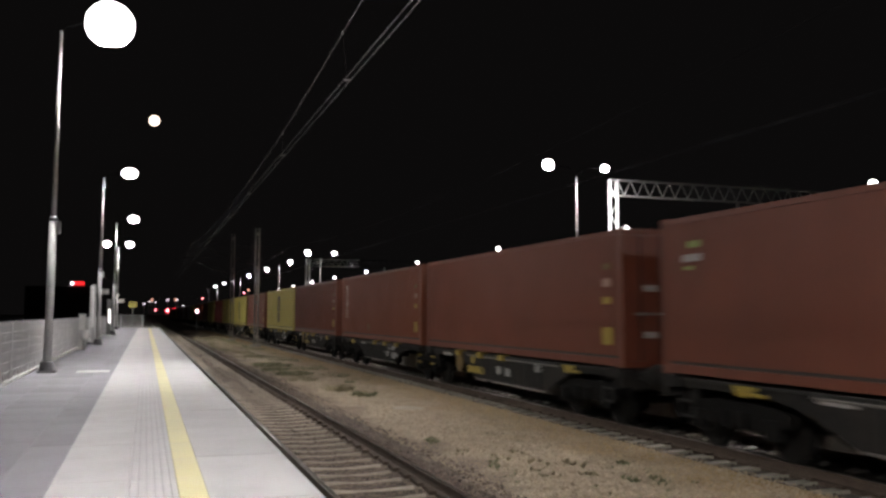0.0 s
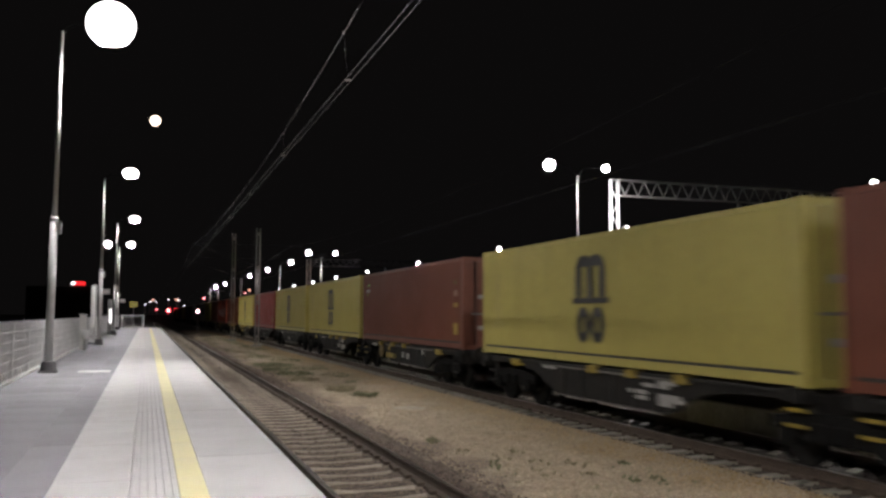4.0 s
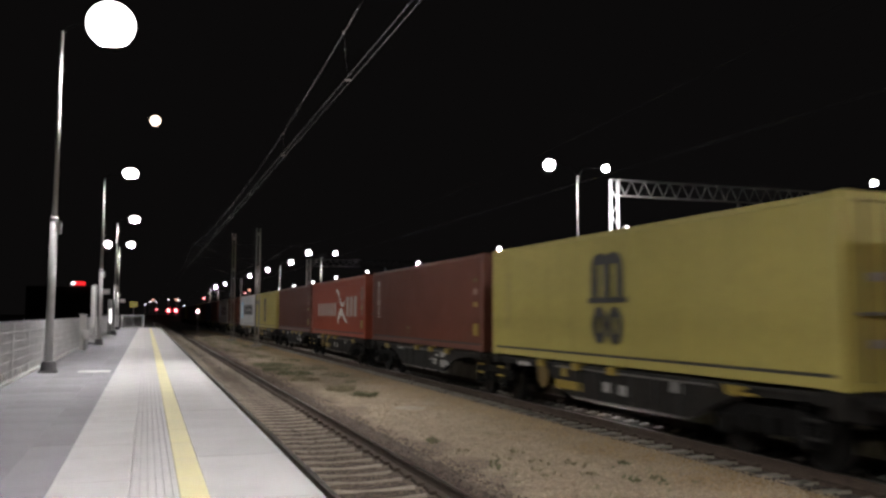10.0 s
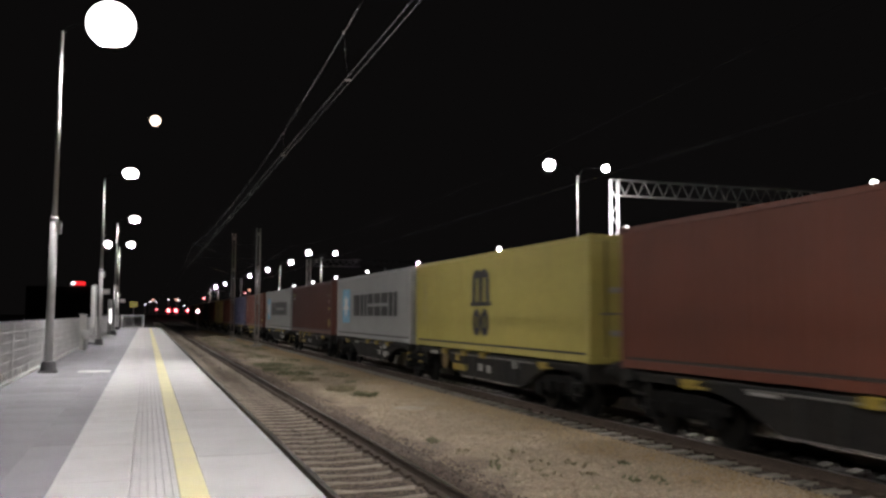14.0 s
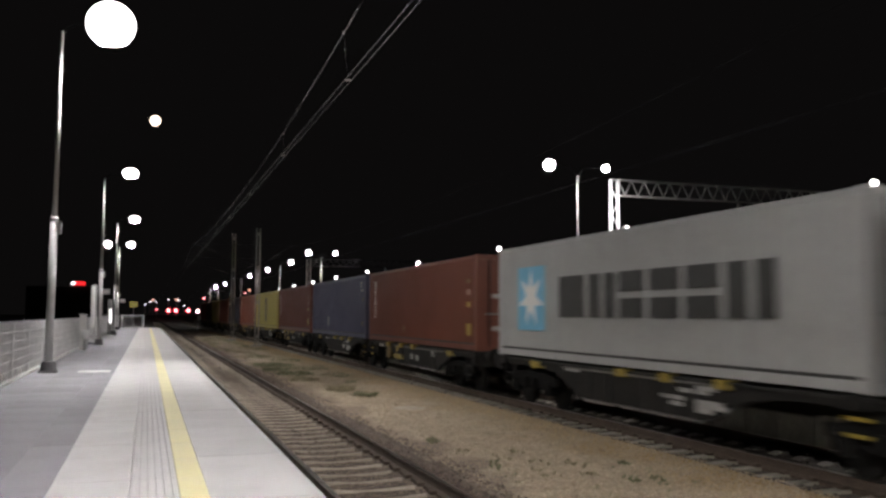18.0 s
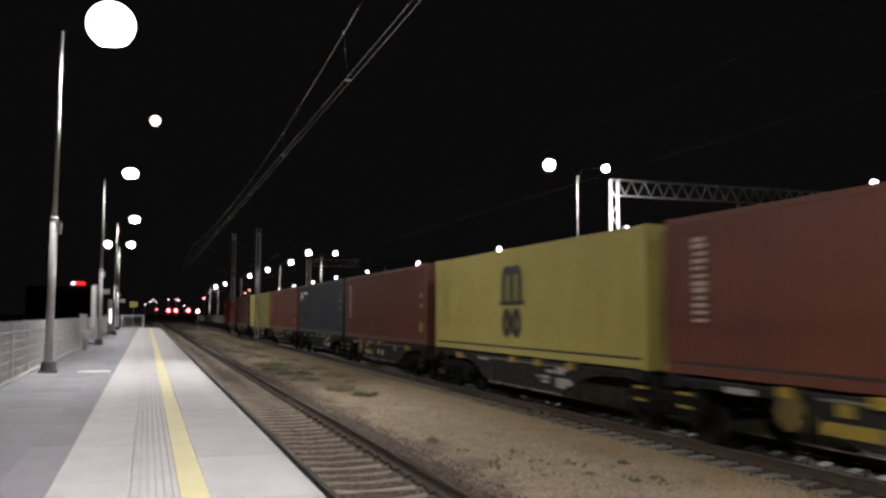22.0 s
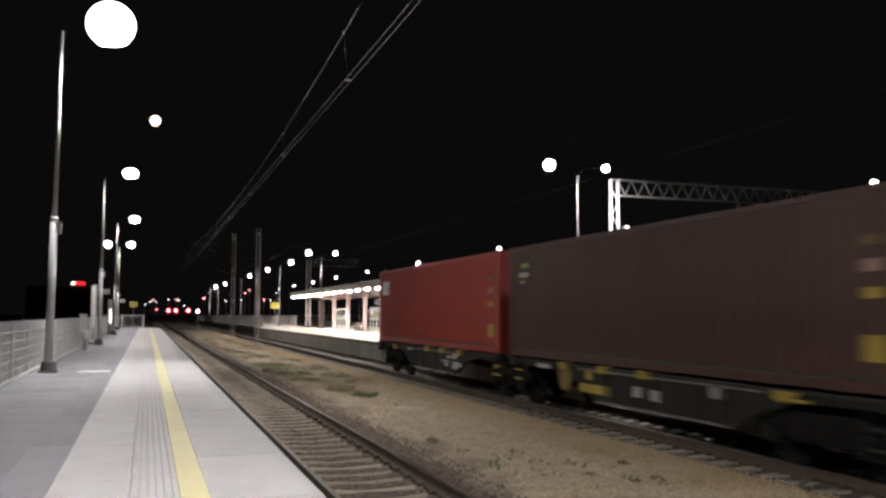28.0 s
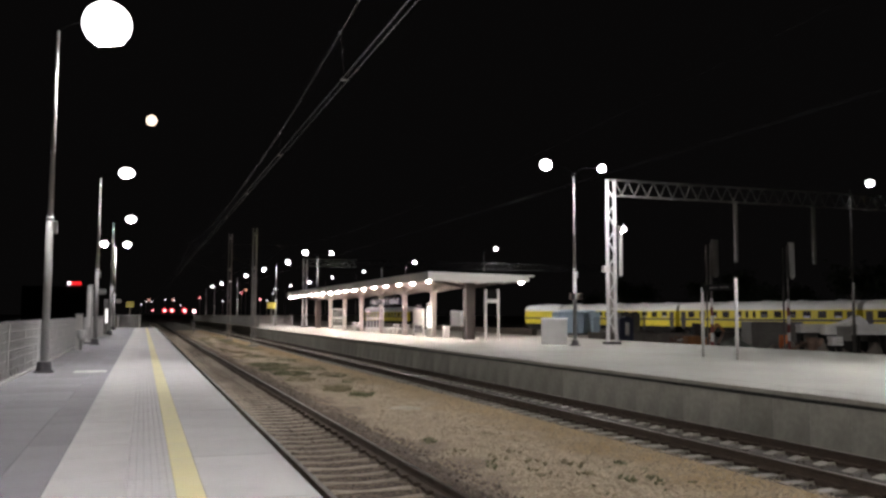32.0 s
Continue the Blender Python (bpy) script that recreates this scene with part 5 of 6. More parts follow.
def far_lamp(x, y, z, r, material, label, post=True, name="distant_lamp", category="lamp"):
    t = thing(name, pose(x, y, GROUND), label, category, name + "s")
    if post:
        part("post", Build().tube((0, 0.3, 0), (0, 0.3, z - GROUND), 0.09, n=6), M["post_old"], t)
    part("light", Build().lathe([(r * 0.3, -r), (r * 0.8, -r * 0.6), (r, 0), (r * 0.8, r * 0.6), (r * 0.3, r)] if name != "distant_signal" else [(r * 0.3, -r * 0.6), (r * 0.72, 0), (r * 0.3, r * 0.6)], (0, 0, z - GROUND), 12, axis="y"), material, t, smooth=True)
    # red halo of the signal, added as a glowing ring
    if name == "distant_signal":
        part("lens", Build().lathe([(r * 1.0, 0.0), (r * 1.7, 0.1), (r * 1.4, 0.2)], (0, 0, z - GROUND), 14, axis="y"), M["signal_glare"], t, "red ring painted as glare round the light")
    if post:
        part("hood", Build().box(-r * 1.2, r * 1.2, 0, 0.28, z - GROUND - r * 1.3, z - GROUND + r * 1.3), M["dark"], t)
    return t


for x, z in ((4.2, 4.04), (9.4, 3.81), (12.6, 3.82), (18.1, 3.84), (24.8, 9.6)):
    far_lamp(x, 420.0, z, {9.4: 0.66, 12.6: 0.66, 18.1: 0.7}.get(x, 0.3), M["signal_core"], "distant red railway signal light", name="distant_signal", category="signal")
for x, y, z in ((1.4, 430, 7.9), (4.0, 430, 7.8), (-0.8, 430, 6.8), (9.6, 430, 8.9), (14.0, 430, 8.8), (16.6, 430, 6.2), (39.5, 430, 18.0), (43.0, 430, 9.0), (36.0, 430, 8.5), (57.0, 430, 8.9), (60.0, 430, 12.5)):
    far_lamp(x, y, z, 0.24, M["far_white"], "distant white yard light")
for x, y, z in ((2.6, 432, 8.8), (47.0, 432, 14.0), (13.2, 432, 9.0)):
    far_lamp(x, y, z, 0.5, M["far_orange"], "distant dull orange light")
for x, z in ((54.0, 9.4), (45.0, 12.5)):
    far_lamp(x, 432.0, z, 0.3, M["signal_core"], "distant red railway signal light", name="distant_signal", category="signal")

# low signal between the two tracks
t = thing("low_signal", pose(6.3, 118.0, GROUND), "low railway signal on a grey post, showing red", "signal")
part("post", Build().tube((0, 0, 0), (0, 0, 2.5), 0.07, n=10), M["galva"], t)
part("head", Build().box(-0.2, 0.2, -0.06, 0.2, 2.45, 3.15, 0.03), M["signal_dark"], t, "dark signal head")
part("foot", Build().box(-0.2, 0.2, -0.2, 0.2, 0, 0.12, 0.02), M["kerb"], t)
part("lens", Build().lathe([(0.03, -0.10), (0.14, -0.09), (0.2, -0.061)], (0, 0, 2.78), 14, axis="y"), M["signal_core"], t, "glowing red lens")

t = thing("roof_sign", pose(-22.2, 300, GROUND), "distant illuminated red sign with a white mark on a dark hall", "sign")
part("hall", Build().box(-14, 8, 2, 20, 0, 11.2, 0.2), M["wheel"], t, "dark hall")
part("red_panel", Build().box(0.3, 3.4, 0, 0.3, 11.6, 12.6, 0.05), M["sign_red"], t, "glowing red panel")
part("white_panel", Build().box(-0.6, 0.25, 0, 0.3, 11.75, 12.55, 0.05), M["far_white"], t, "glowing white mark")
part("bearer", Build().box(-1.2, 3.3, 0.3, 0.5, 11.2, 11.7), M["post_old"], t)

moon = single("moon", Build().lathe([(1.8, -11.6), (7.1, -9.4), (10.7, -4.9), (11.8, 0), (10.7, 4.9), (7.1, 9.4), (1.8, 11.6)], (6.6, 2000, 2.152 + 425.5), 24), M["moon"], "warm white moon in the black sky", "moon", smooth=True)


def tree(x, y, hgt, seed):
    rnd = random.Random(seed)
    t = thing("tree", pose(x, y, -0.4), "dark broadleaf tree beyond the railway yard", "tree", "background trees")
    tr = Build().tube((0, 0, 0), (0, 0, hgt * 0.45), hgt * 0.022, hgt * 0.014, 8)
    tips = []
    for k in range(7):
        a, z = rnd.uniform(0, 6.3), hgt * rnd.uniform(0.28, 0.5)
        q = (math.cos(a) * hgt * rnd.uniform(0.15, 0.3), math.sin(a) * hgt * rnd.uniform(0.15, 0.3), z + hgt * rnd.uniform(0.12, 0.4))
        tr.tube((0, 0, z), q, hgt * 0.009, hgt * 0.003, 6)
        tips.append(Vector(q))
    part("trunk", tr, M["bark"], t)
    cr = Build()
    for _ in range(1100):
        c = rnd.choice(tips)
        d = Vector((rnd.gauss(0, 1), rnd.gauss(0, 1), rnd.gauss(0, 0.8))) * hgt * 0.095
        p = c + d
        e = Vector((rnd.uniform(-1, 1), rnd.uniform(-1, 1), rnd.uniform(-1, 1))).normalized() * hgt * 0.035
        f = e.orthogonal().normalized() * hgt * 0.02
        cr.add([p - e, p + f, p + e, p - f], [(0, 1, 2, 3)])
    part("crown", cr.mesh("crown", M["leaf_dark"], fix=False), None, t)


rnd_t = random.Random(21)
for k in range(20):
    tree(104 + rnd_t.uniform(-3, 14), 40 + k * 8.0 + rnd_t.uniform(-2, 2), rnd_t.uniform(7, 12), 100 + k)
for k in range(6):
    tree(-14 - rnd_t.uniform(0, 6), 40 + k * 9, rnd_t.uniform(5, 7), 200 + k)


def weed(x, y, r, h, n, seed):
    """A patch of low rosettes: short leaves that spread from many small roots."""
    rnd = random.Random(seed)
    b = Build()
    for _ in range(n):
        a, rr = rnd.uniform(0, 6.3), r * rnd.random() ** 0.6
        px, py = x + rr * math.cos(a), y + rr * math.sin(a) * 1.6
        if noise.noise((px * 3.0, py * 2.0, seed)) < -0.12:
            continue
        p = Vector((px, py, ground_height(px, py)))
        for _ in range(rnd.randint(4, 7)):
            w_ = rnd.uniform(0, 6.3)
            d = Vector((math.cos(w_), math.sin(w_), 0))
            ln = h * rnd.uniform(0.5, 1.3)
            q = p + d * ln * rnd.uniform(0.4, 0.9) + Vector((0, 0, ln * rnd.uniform(0.35, 0.95)))
            s = Vector((-d.y, d.x, 0)) * rnd.uniform(0.010, 0.024)
            mid = p.lerp(q, 0.55) + Vector((0, 0, ln * 0.10))
            b.add([p, mid + s, q, mid - s], [(0, 1, 2, 3)])
    ob = new("weed_clump", b.mesh("weed_clump", M["dry_grass"] if seed % 3 == 0 or (y < 15 and seed % 2) else M["leaf"], fix=False))
    tagged(ob, "low weed clump in the gravel" if seed % 3 else "low dry weed clump in the gravel", "weed", kind="stuff")


PATCHES = ((5.50, 34.0, 0.7, 0.10), (5.2, 36.8, 0.6, 0.09), (5.64, 26.3, 0.42, 0.15), (5.85, 24.4, 0.40, 0.13), (5.5, 40.0, 0.9, 0.09), (5.3, 31.0, 0.55, 0.08),
           (5.19, 12.4, 0.24, 0.06), (5.83, 12.5, 0.18, 0.07), (6.3, 12.2, 0.16, 0.09), (6.1, 11.4, 0.16, 0.07), (6.4, 10.8, 0.12, 0.09), (5.5, 11.7, 0.26, 0.05), (7.0, 12.0, 0.10, 0.07),
           (6.6, 29.0, 0.22, 0.06), (5.0, 14.0, 0.26, 0.05), (5.8, 10.2, 0.24, 0.06), (6.7, 10.6, 0.16, 0.07), (5.35, 13.1, 0.22, 0.05), (4.95, 15.4, 0.2, 0.05), (5.9, 13.6, 0.14, 0.05))
for k, (x, y, r, h) in enumerate(PATCHES):
    weed(x, y, r, h, int((620 if y > 15 else 150) * max(0.2, r) ** 1.4), 40 + k)
t = thing("gravel_mound", pose(6.15, 20.8, ground_height(6.15, 20.8)), "pale flat mound of fine stone in the gravel", "mound")
part("mound", Build().lathe([(0.55, -0.06), (0.42, 0.0), (0.25, 0.025), (0.05, 0.03)], (0, 0, 0), 11), M["stone_pale"], t)


def grass(name, count, area, hgt, seed, label, material):
    """Thin low grass strewn over the gravel, one mesh."""
    rnd = random.Random(seed)
    b = Build()
    x0, x1, y0, y1 = area
    for _ in range(count):
        x, y = rnd.uniform(x0, x1), rnd.uniform(y0, y1)
        if noise.noise((x * 0.8, y * 0.28, seed)) < 0.16:
            continue
        p = Vector((x, y, ground_height(x, y) - 0.01))
        for _ in range(3):
            q = p + Vector((rnd.uniform(-0.09, 0.09), rnd.uniform(-0.09, 0.09), hgt * rnd.uniform(0.4, 1)))
            s = Vector((rnd.uniform(-1, 1), rnd.uniform(-1, 1), 0)).normalized() * rnd.uniform(0.01, 0.03)
            m = (p + q) / 2
            b.add([p, m + s, q, m - s], [(0, 1, 2, 3)])
    tagged(new(name, b.mesh(name, material, fix=False)), label, "grass", kind="stuff")


grass("thin_grass", 9000, (4.6, 7.6, 30, 95), 0.07, 3, "thin dry grass growing through the gravel", M["dry_grass"])
grass("thin_grass", 5200, (4.8, 7.4, 28, 90), 0.09, 5, "sparse green weeds growing through the gravel", M["leaf"])
grass("thin_grass", 130, (4.9, 7.4, 9.5, 16), 0.05, 8, "sparse low weeds in the gravel", M["leaf"])
# ---------------------------------------------------------------- the container train
ZB, CH, CLEN, CW = 1.16, 2.675, 12.19, 2.438


def travelled(t):
    """Metres that the train has come forward by t seconds."""
    u = t / 32.0
    return 100 * (3.53118 * u - 0.048308 * u ** 2 + 0.573736 * u ** 3 - 0.362658 * u ** 4)


def corrugated(y0, y1, x, depth, z0, z1, pitch=0.278):
    """A wall of upright folds between y0 and y1, its outer face at x."""
    b = Build()
    n = int((y1 - y0) / pitch)
    p = (y1 - y0) / n
    line = []
    for i in range(n):
        a = y0 + i * p
        line += [(x, a), (x, a + p * 0.26), (x + depth, a + p * 0.5), (x + depth, a + p * 0.76)]
    line.append((x, y1))
    v = [(a, c, z) for z in (z0, z1) for a, c in line]
    k = len(line)
    b.add(v, [(i, i + 1, k + i + 1, k + i) for i in range(k - 1)])
    return b


MESHES = {}


def shared(key, make):
    if key not in MESHES:
        MESHES[key] = make()
    return MESHES[key]


def container(colour, label, group="containers on the train"):
    """A forty-foot container; its origin is under its middle."""
    m = PAINT[colour]
    t = thing("shipping_container", pose(0, 0, 0), label, "container", group)
    hx, hy = CW / 2, CLEN / 2

    def me(kind, build):
        return shared((kind, colour), lambda: build().mesh(kind, m))

    part("side_wall", me("side_wall_a", lambda: corrugated(-hy + 0.16, hy - 0.16, -hx + 0.015, 0.036, 0.22, CH - 0.10)), None, t)
    part("side_wall", me("side_wall_b", lambda: corrugated(-hy + 0.16, hy - 0.16, hx - 0.015, -0.036, 0.22, CH - 0.10)), None, t)
    part("roof", me("roof", lambda: Build().box(-hx + 0.05, hx - 0.05, -hy + 0.1, hy - 0.1, CH - 0.06, CH - 0.02, 0.01)), None, t)
    part("floor", me("floor", lambda: Build().box(-hx + 0.1, hx - 0.1, -hy + 0.1, hy - 0.1, 0.06, 0.19)), None, t)
    rail_b = me("bottom_rail", lambda: Build().box(-0.03, 0.03, -hy + 0.16, hy - 0.16, 0.02, 0.168, 0.004))
    rail_t = me("top_rail", lambda: Build().box(-0.03, 0.03, -hy + 0.16, hy - 0.16, CH - 0.105, CH - 0.015, 0.006))
    # recess filled with black: its shade is put into the colour
    gap = shared(("gap", colour), lambda: Build().box(-0.012, 0.012, -hy + 0.16, hy - 0.16, 0.165, 0.225).mesh("recess", M["black_mark_and_shade"]))
    post = me("corner_post", lambda: Build().box(-0.075, 0.075, -0.08, 0.08, 0.118, CH - 0.118, 0.006))
    cast = me("corner_casting", lambda: Build().box(-0.081, 0.081, -0.089, 0.089, 0, 0.118, 0.012))
    for s in (-1, 1):
        part("bottom_rail", rail_b, None, t, at=pose(s * (hx - 0.035), 0, 0))
        part("recess", gap, None, t, "black strip painted as shade in the recess", at=pose(s * (hx - 0.055), 0, 0))
        part("top_rail", rail_t, None, t, at=pose(s * (hx - 0.044), 0, 0))
        for e in (-1, 1):
            part("corner_post", post, None, t, at=pose(s * (hx - 0.078), e * (hy - 0.083), 0))
            for z in (0, CH - 0.118):
                part("corner_casting", cast, None, t, at=pose(s * (hx - 0.081), e * (hy - 0.089), z))
    part("end_wall", me("end_wall", lambda: Build().box(-hx + 0.15, hx - 0.15, hy - 0.11, hy - 0.06, 0.12, CH - 0.12, 0.005)), None, t)
    for s in (-1, 1):
        d = part("door", me("door", lambda: Build().box(-0.535, 0.535, -0.03, 0.03, 0.13, CH - 0.13, 0.01)), None, t, at=pose(s * 0.545, -hy + 0.09, 0))
        for k in (-0.25, 0.2):
            bar = shared("lock_bar", lambda: Build().tube((0, 0, 0.1), (0, 0, CH - 0.1), 0.017, n=6).mesh("locking_bar", M["wagon_grey"]))
            part("locking_bar", bar, None, d, "dark locking bar", at=pose(k, -0.05, 0))
            part("handle", shared("handle", lambda: Build().box(-0.2, 0.2, -0.02, 0.0, 1.0, 1.05).mesh("handle", M["galva_dull"])), None, d, at=pose(k + 0.05, -0.06, 0.1 * (s > 0)))
        for z in ((0.62, 1.52) if s < 0 else (1.74, 2.12)):
            part("placard", shared("placard", lambda: Build().box(-0.16, 0.16, -0.006, 0.0, -0.06, 0.06).mesh("placard", M["dirty_white"])), None, d, "dirty pale placard", at=pose(-0.02, -0.032, z))
    for z in (0.0, CH - 0.128):
        part("end_beam", me("end_beam", lambda: Build().box(-hx + 0.16, hx - 0.16, -hy + 0.02, -hy + 0.14, 0, 0.12, 0.005)), None, t, at=pose(0, 0, z))
    return t


HX = -CW / 2 + 0.004       # plane of the markings, just outside the folds


def bars(t, name, items, material, label=""):
    """Flat marks on the near side: each (y0, y1, z0, z1), y counted from the middle."""
    for y0, y1, z0, z1 in items:
        part(name, Build().box(HX - 0.004, HX + 0.002, y0, y1, z0, z1), material, t, label)


def poly(t, name, pts, material, label="", lift=0.0):
    """A flat mark with a free outline on the near side."""
    part(name, Build().prism(pts, "x", HX - 0.006 - lift, HX + 0.001), material, t, label)


def ring_arc(yc, zc, ry, rz, w_, a0, a1, n=12):
    """A curved flat band from the angle a0 to a1, its outline as one polygon; y runs against the picture."""
    out = [(yc - ry * math.cos(radians(a0 + (a1 - a0) * k / n)), zc + rz * math.sin(radians(a0 + (a1 - a0) * k / n))) for k in range(n + 1)]
    inn = [(yc - (ry - w_) * math.cos(radians(a0 + (a1 - a0) * k / n)), zc + (rz - w_) * math.sin(radians(a0 + (a1 - a0) * k / n))) for k in range(n + 1)]
    return out, inn


def band(t, name, yc, zc, ry, rz, w_, a0, a1, material):
    out, inn = ring_arc(yc, zc, ry, rz, w_, a0, a1)
    n = len(out)
    b = Build()
    b.add([(HX - 0.005, y, z) for y, z in out + inn], [(i, i + 1, n + i + 1, n + i) for i in range(n - 1)])
    part(name, b, material, t)


def arch_logo(t, yc, zc, s):
    """Dark emblem: three broad uprights under low arches on a base line, and two thick rings below."""
    k = M["black_mark_and_shade"]
    for c in (-0.54, 0.0, 0.54):
        bars(t, "emblem_bar", [(yc + (c - 0.145) * s, yc + (c + 0.145) * s, zc, zc + 0.66 * s)], k)
    for c in (-0.27, 0.27):
        band(t, "emblem_arch", yc + c * s, zc + 0.62 * s, 0.415 * s, 0.33 * s, 0.25 * s, 0, 180, k)
    bars(t, "emblem_base", [(yc - 0.82 * s, yc + 0.82 * s, zc - 0.13 * s, zc - 0.005)], k)
    for c in (-0.33, 0.33):
        band(t, "emblem_ring", yc + c * s, zc - 0.60 * s, 0.315 * s, 0.41 * s, 0.22 * s, 0, 360, k)


def strokes(t, y, wd, z0, z1, pick, material):
    """One block of a row of lettering, kept as plain bars."""
    h = z1 - z0
    if pick % 3 == 0:
        items = [(y - wd, y, z0, z1)]
    elif pick % 3 == 1:
        items = [(y - wd, y, z0, z0 + h * 0.42), (y - wd, y, z0 + h * 0.56, z1)]
    else:
        items = [(y - wd * 0.44, y, z0, z1), (y - wd, y - wd * 0.62, z0, z1)]
    bars(t, "writing_bar", items, material)


def star_square(t, yc, zc, s):
    """Light blue square with a white seven-pointed star."""
    bars(t, "emblem_square", [(yc - s / 2, yc + s / 2, zc - s / 2, zc + s / 2)], M["blue_mark"], "light blue square")
    pts = []
    for k in range(14):
        r = s * (0.48 if k % 2 == 0 else 0.19)
        a = math.pi / 2 + k * math.pi / 7
        pts.append((yc + r * math.cos(a), zc + r * math.sin(a)))
    b = Build()
    v = [(HX - 0.008, yc, zc)] + [(HX - 0.008, y, z) for y, z in pts]
    b.add(v, [(0, 1 + i, 1 + (i + 1) % 14) for i in range(14)])
    part("emblem_star", b, M["white_mark"], t, "white star")


def stacked_marks(t, y0, y1, z0, z1, n, material):
    """Upright column of n marks, each two plain bars."""
    p = (z1 - z0) / n
    for k in range(n):
        a, b = z0 + k * p + p * 0.12, z0 + (k + 1) * p - p * 0.12
        q = p * (0.22 + 0.05 * (k % 3))
        bars(t, "writing_bar", [(y0, y1, a, a + q), (y0 + (0.05 if k % 2 else 0.0), y1 - (0.06 if k % 3 == 1 else 0.0), b - q, b)], material)


def marks(t, kind):
    e = CLEN / 2
    if kind == "arch":
        arch_logo(t, 0.08, 1.36, 0.93)
        stacked_marks(t, e - 1.25, e - 0.85, 0.65, 2.05, 7, PAINT["dirty_yellow"])
    elif kind == "star":
        star_square(t, e - 1.98, 1.39, 1.5)
        y = e - 3.47
        for k, wd in enumerate((1.22, 1.1, 0.92, 1.0, 0.98, 1.2)):
            strokes(t, y, wd * 0.95, 0.95, 1.84, (0, 2, 1, 1, 1, 2)[k], M["black_mark_and_shade"])
            y -= wd + 0.13
    elif kind == "wing":
        y = e - 1.75
        for k in range(7):
            strokes(t, y, 0.45, 0.94, 1.56, 0, M["soft_white"])
            y -= 0.68
        y = e - 7.55
        top = [(-1.35, 0.72), (-1.0, 0.80), (-0.7, 0.66), (-0.4, 0.36), (-0.1, 0.14), (0.25, 0.10), (0.6, 0.24), (0.5, -0.02), (0.05, -0.06), (-0.3, 0.10), (-0.65, 0.46), (-1.0, 0.66)]
        low = [(-0.85, -0.84), (-0.7, -0.45), (-0.35, -0.16), (0.0, -0.10), (0.3, -0.22), (0.7, -0.52), (1.4, -0.80), (0.8, -0.72), (0.35, -0.52), (0.0, -0.42), (-0.3, -0.48), (-0.6, -0.70)]
        poly(t, "emblem_wing", [(y - d, 1.40 + z) for d, z in top], M["white_mark"], "white wing emblem")
        poly(t, "emblem_wing", [(y - d, 1.40 + z) for d, z in low], M["white_mark"], "white wing emblem", lift=0.004)
        y = e - 8.55
        for k in range(3):
            strokes(t, y, 0.52, 0.92, 1.80, 0, M["soft_white"])
            y -= 0.78
        stacked_marks(t, -e + 0.35, -e + 0.8, 0.98, 2.2, 4, PAINT["pale"])
    elif kind == "upright":
        stacked_marks(t, e - 1.16, e - 0.8, 0.86, 2.32, 6, M["soft_white"])
    elif kind == "box":
        bars(t, "label_plate", [(e - 1.38, e - 0.46, 1.74, 2.24)], M["white_mark"], "white label")
        bars(t, "label_mark", [(e - 0.86, e - 0.62, 1.95, 2.12), (e - 1.25, e - 1.1, 1.85, 2.1)], PAINT["red"])
    elif kind == "corner":
        bars(t, "label_plate", [(e - 1.15, e - 0.62, 1.90, 2.02)], M["dirty_white"], "dirty white label")
        bars(t, "writing_bar", [(e - 1.12, e - 0.78, 2.13, 2.24), (e - 0.92, e - 0.66, 1.76, 1.82)], M["label_green"])
    elif kind == "swoosh":
        poly(t, "emblem_wing", [(e - 0.55, 2.12), (e - 0.75, 2.16), (e - 0.9, 2.36), (e - 1.05, 2.20), (e - 1.5, 2.30), (e - 1.3, 2.10), (e - 1.5, 1.94), (e - 1.15, 1.96), (e - 1.0, 1.78), (e - 0.85, 1.94), (e - 0.42, 1.88), (e - 0.6, 2.02)], M["white_mark"], "white swept emblem")
    if kind == "swoosh":
        bars(t, "writing_bar", [(e - 2.75, e - 1.62, 2.14, 2.28)], M["white_mark"])
        bars(t, "label_plate", [(e - 1.5, e - 1.05, 0.62, 0.72)], M["galva_dull"], "dull label")
    if kind == "blue":
        bars(t, "label_plate", [(e - 4.6, e - 4.2, 0.45, 0.9)], M["galva_dull"], "dull label")
        bars(t, "writing_bar", [(-e + 0.60, -e + 0.95, 2.30, 2.38), (-e + 0.62, -e + 0.9, 2.16, 2.22), (-e + 0.50, -e + 0.78, 1.97, 2.06)], M["dirty_white"])
        bars(t, "label_plate", [(-e + 0.36, -e + 0.60, 1.58, 1.70), (-e + 0.46, -e + 0.70, 0.54, 0.72)], M["ochre"], "dull ochre label")
    if kind == "swoosh":
        bars(t, "label_plate", [(-e + 0.45, -e + 0.72, 0.50, 0.70), (-e + 0.46, -e + 0.78, 1.90, 2.02)], M["ochre"], "dull ochre label")
        bars(t, "label_plate", [(-e + 0.44, -e + 0.78, 1.22, 1.36)], M["galva_dull"], "dull label")
    if kind in ("upright", "box", "corner", "wing", "plain"):
        bars(t, "label_plate", [(-e + 0.40, -e + 0.80, 0.42, 0.76)], M["yellow_mark"], "yellow warning label")
        bars(t, "label_plate", [(-e + 0.44, -e + 0.78, 1.22, 1.36)], M["yellow_mark"], "yellow warning label")
        bars(t, "label_plate", [(-e + 0.46, -e + 0.78, 1.90, 2.02)], M["ochre"], "dull ochre label")
    if kind in ("upright", "box", "corner", "plain", "swoosh"):
        bars(t, "label_plate", [(-e + 0.44, -e + 0.78, 1.56, 1.72)], M["galva_dull"] if kind == "swoosh" else PAINT["pale"], "faded label")
    if kind in ("box", "upright"):
        bars(t, "label_plate", [(0.9, 1.25, 0.50, 0.60), (0.95, 1.2, 0.38, 0.45)], M["ochre"], "small dull label")


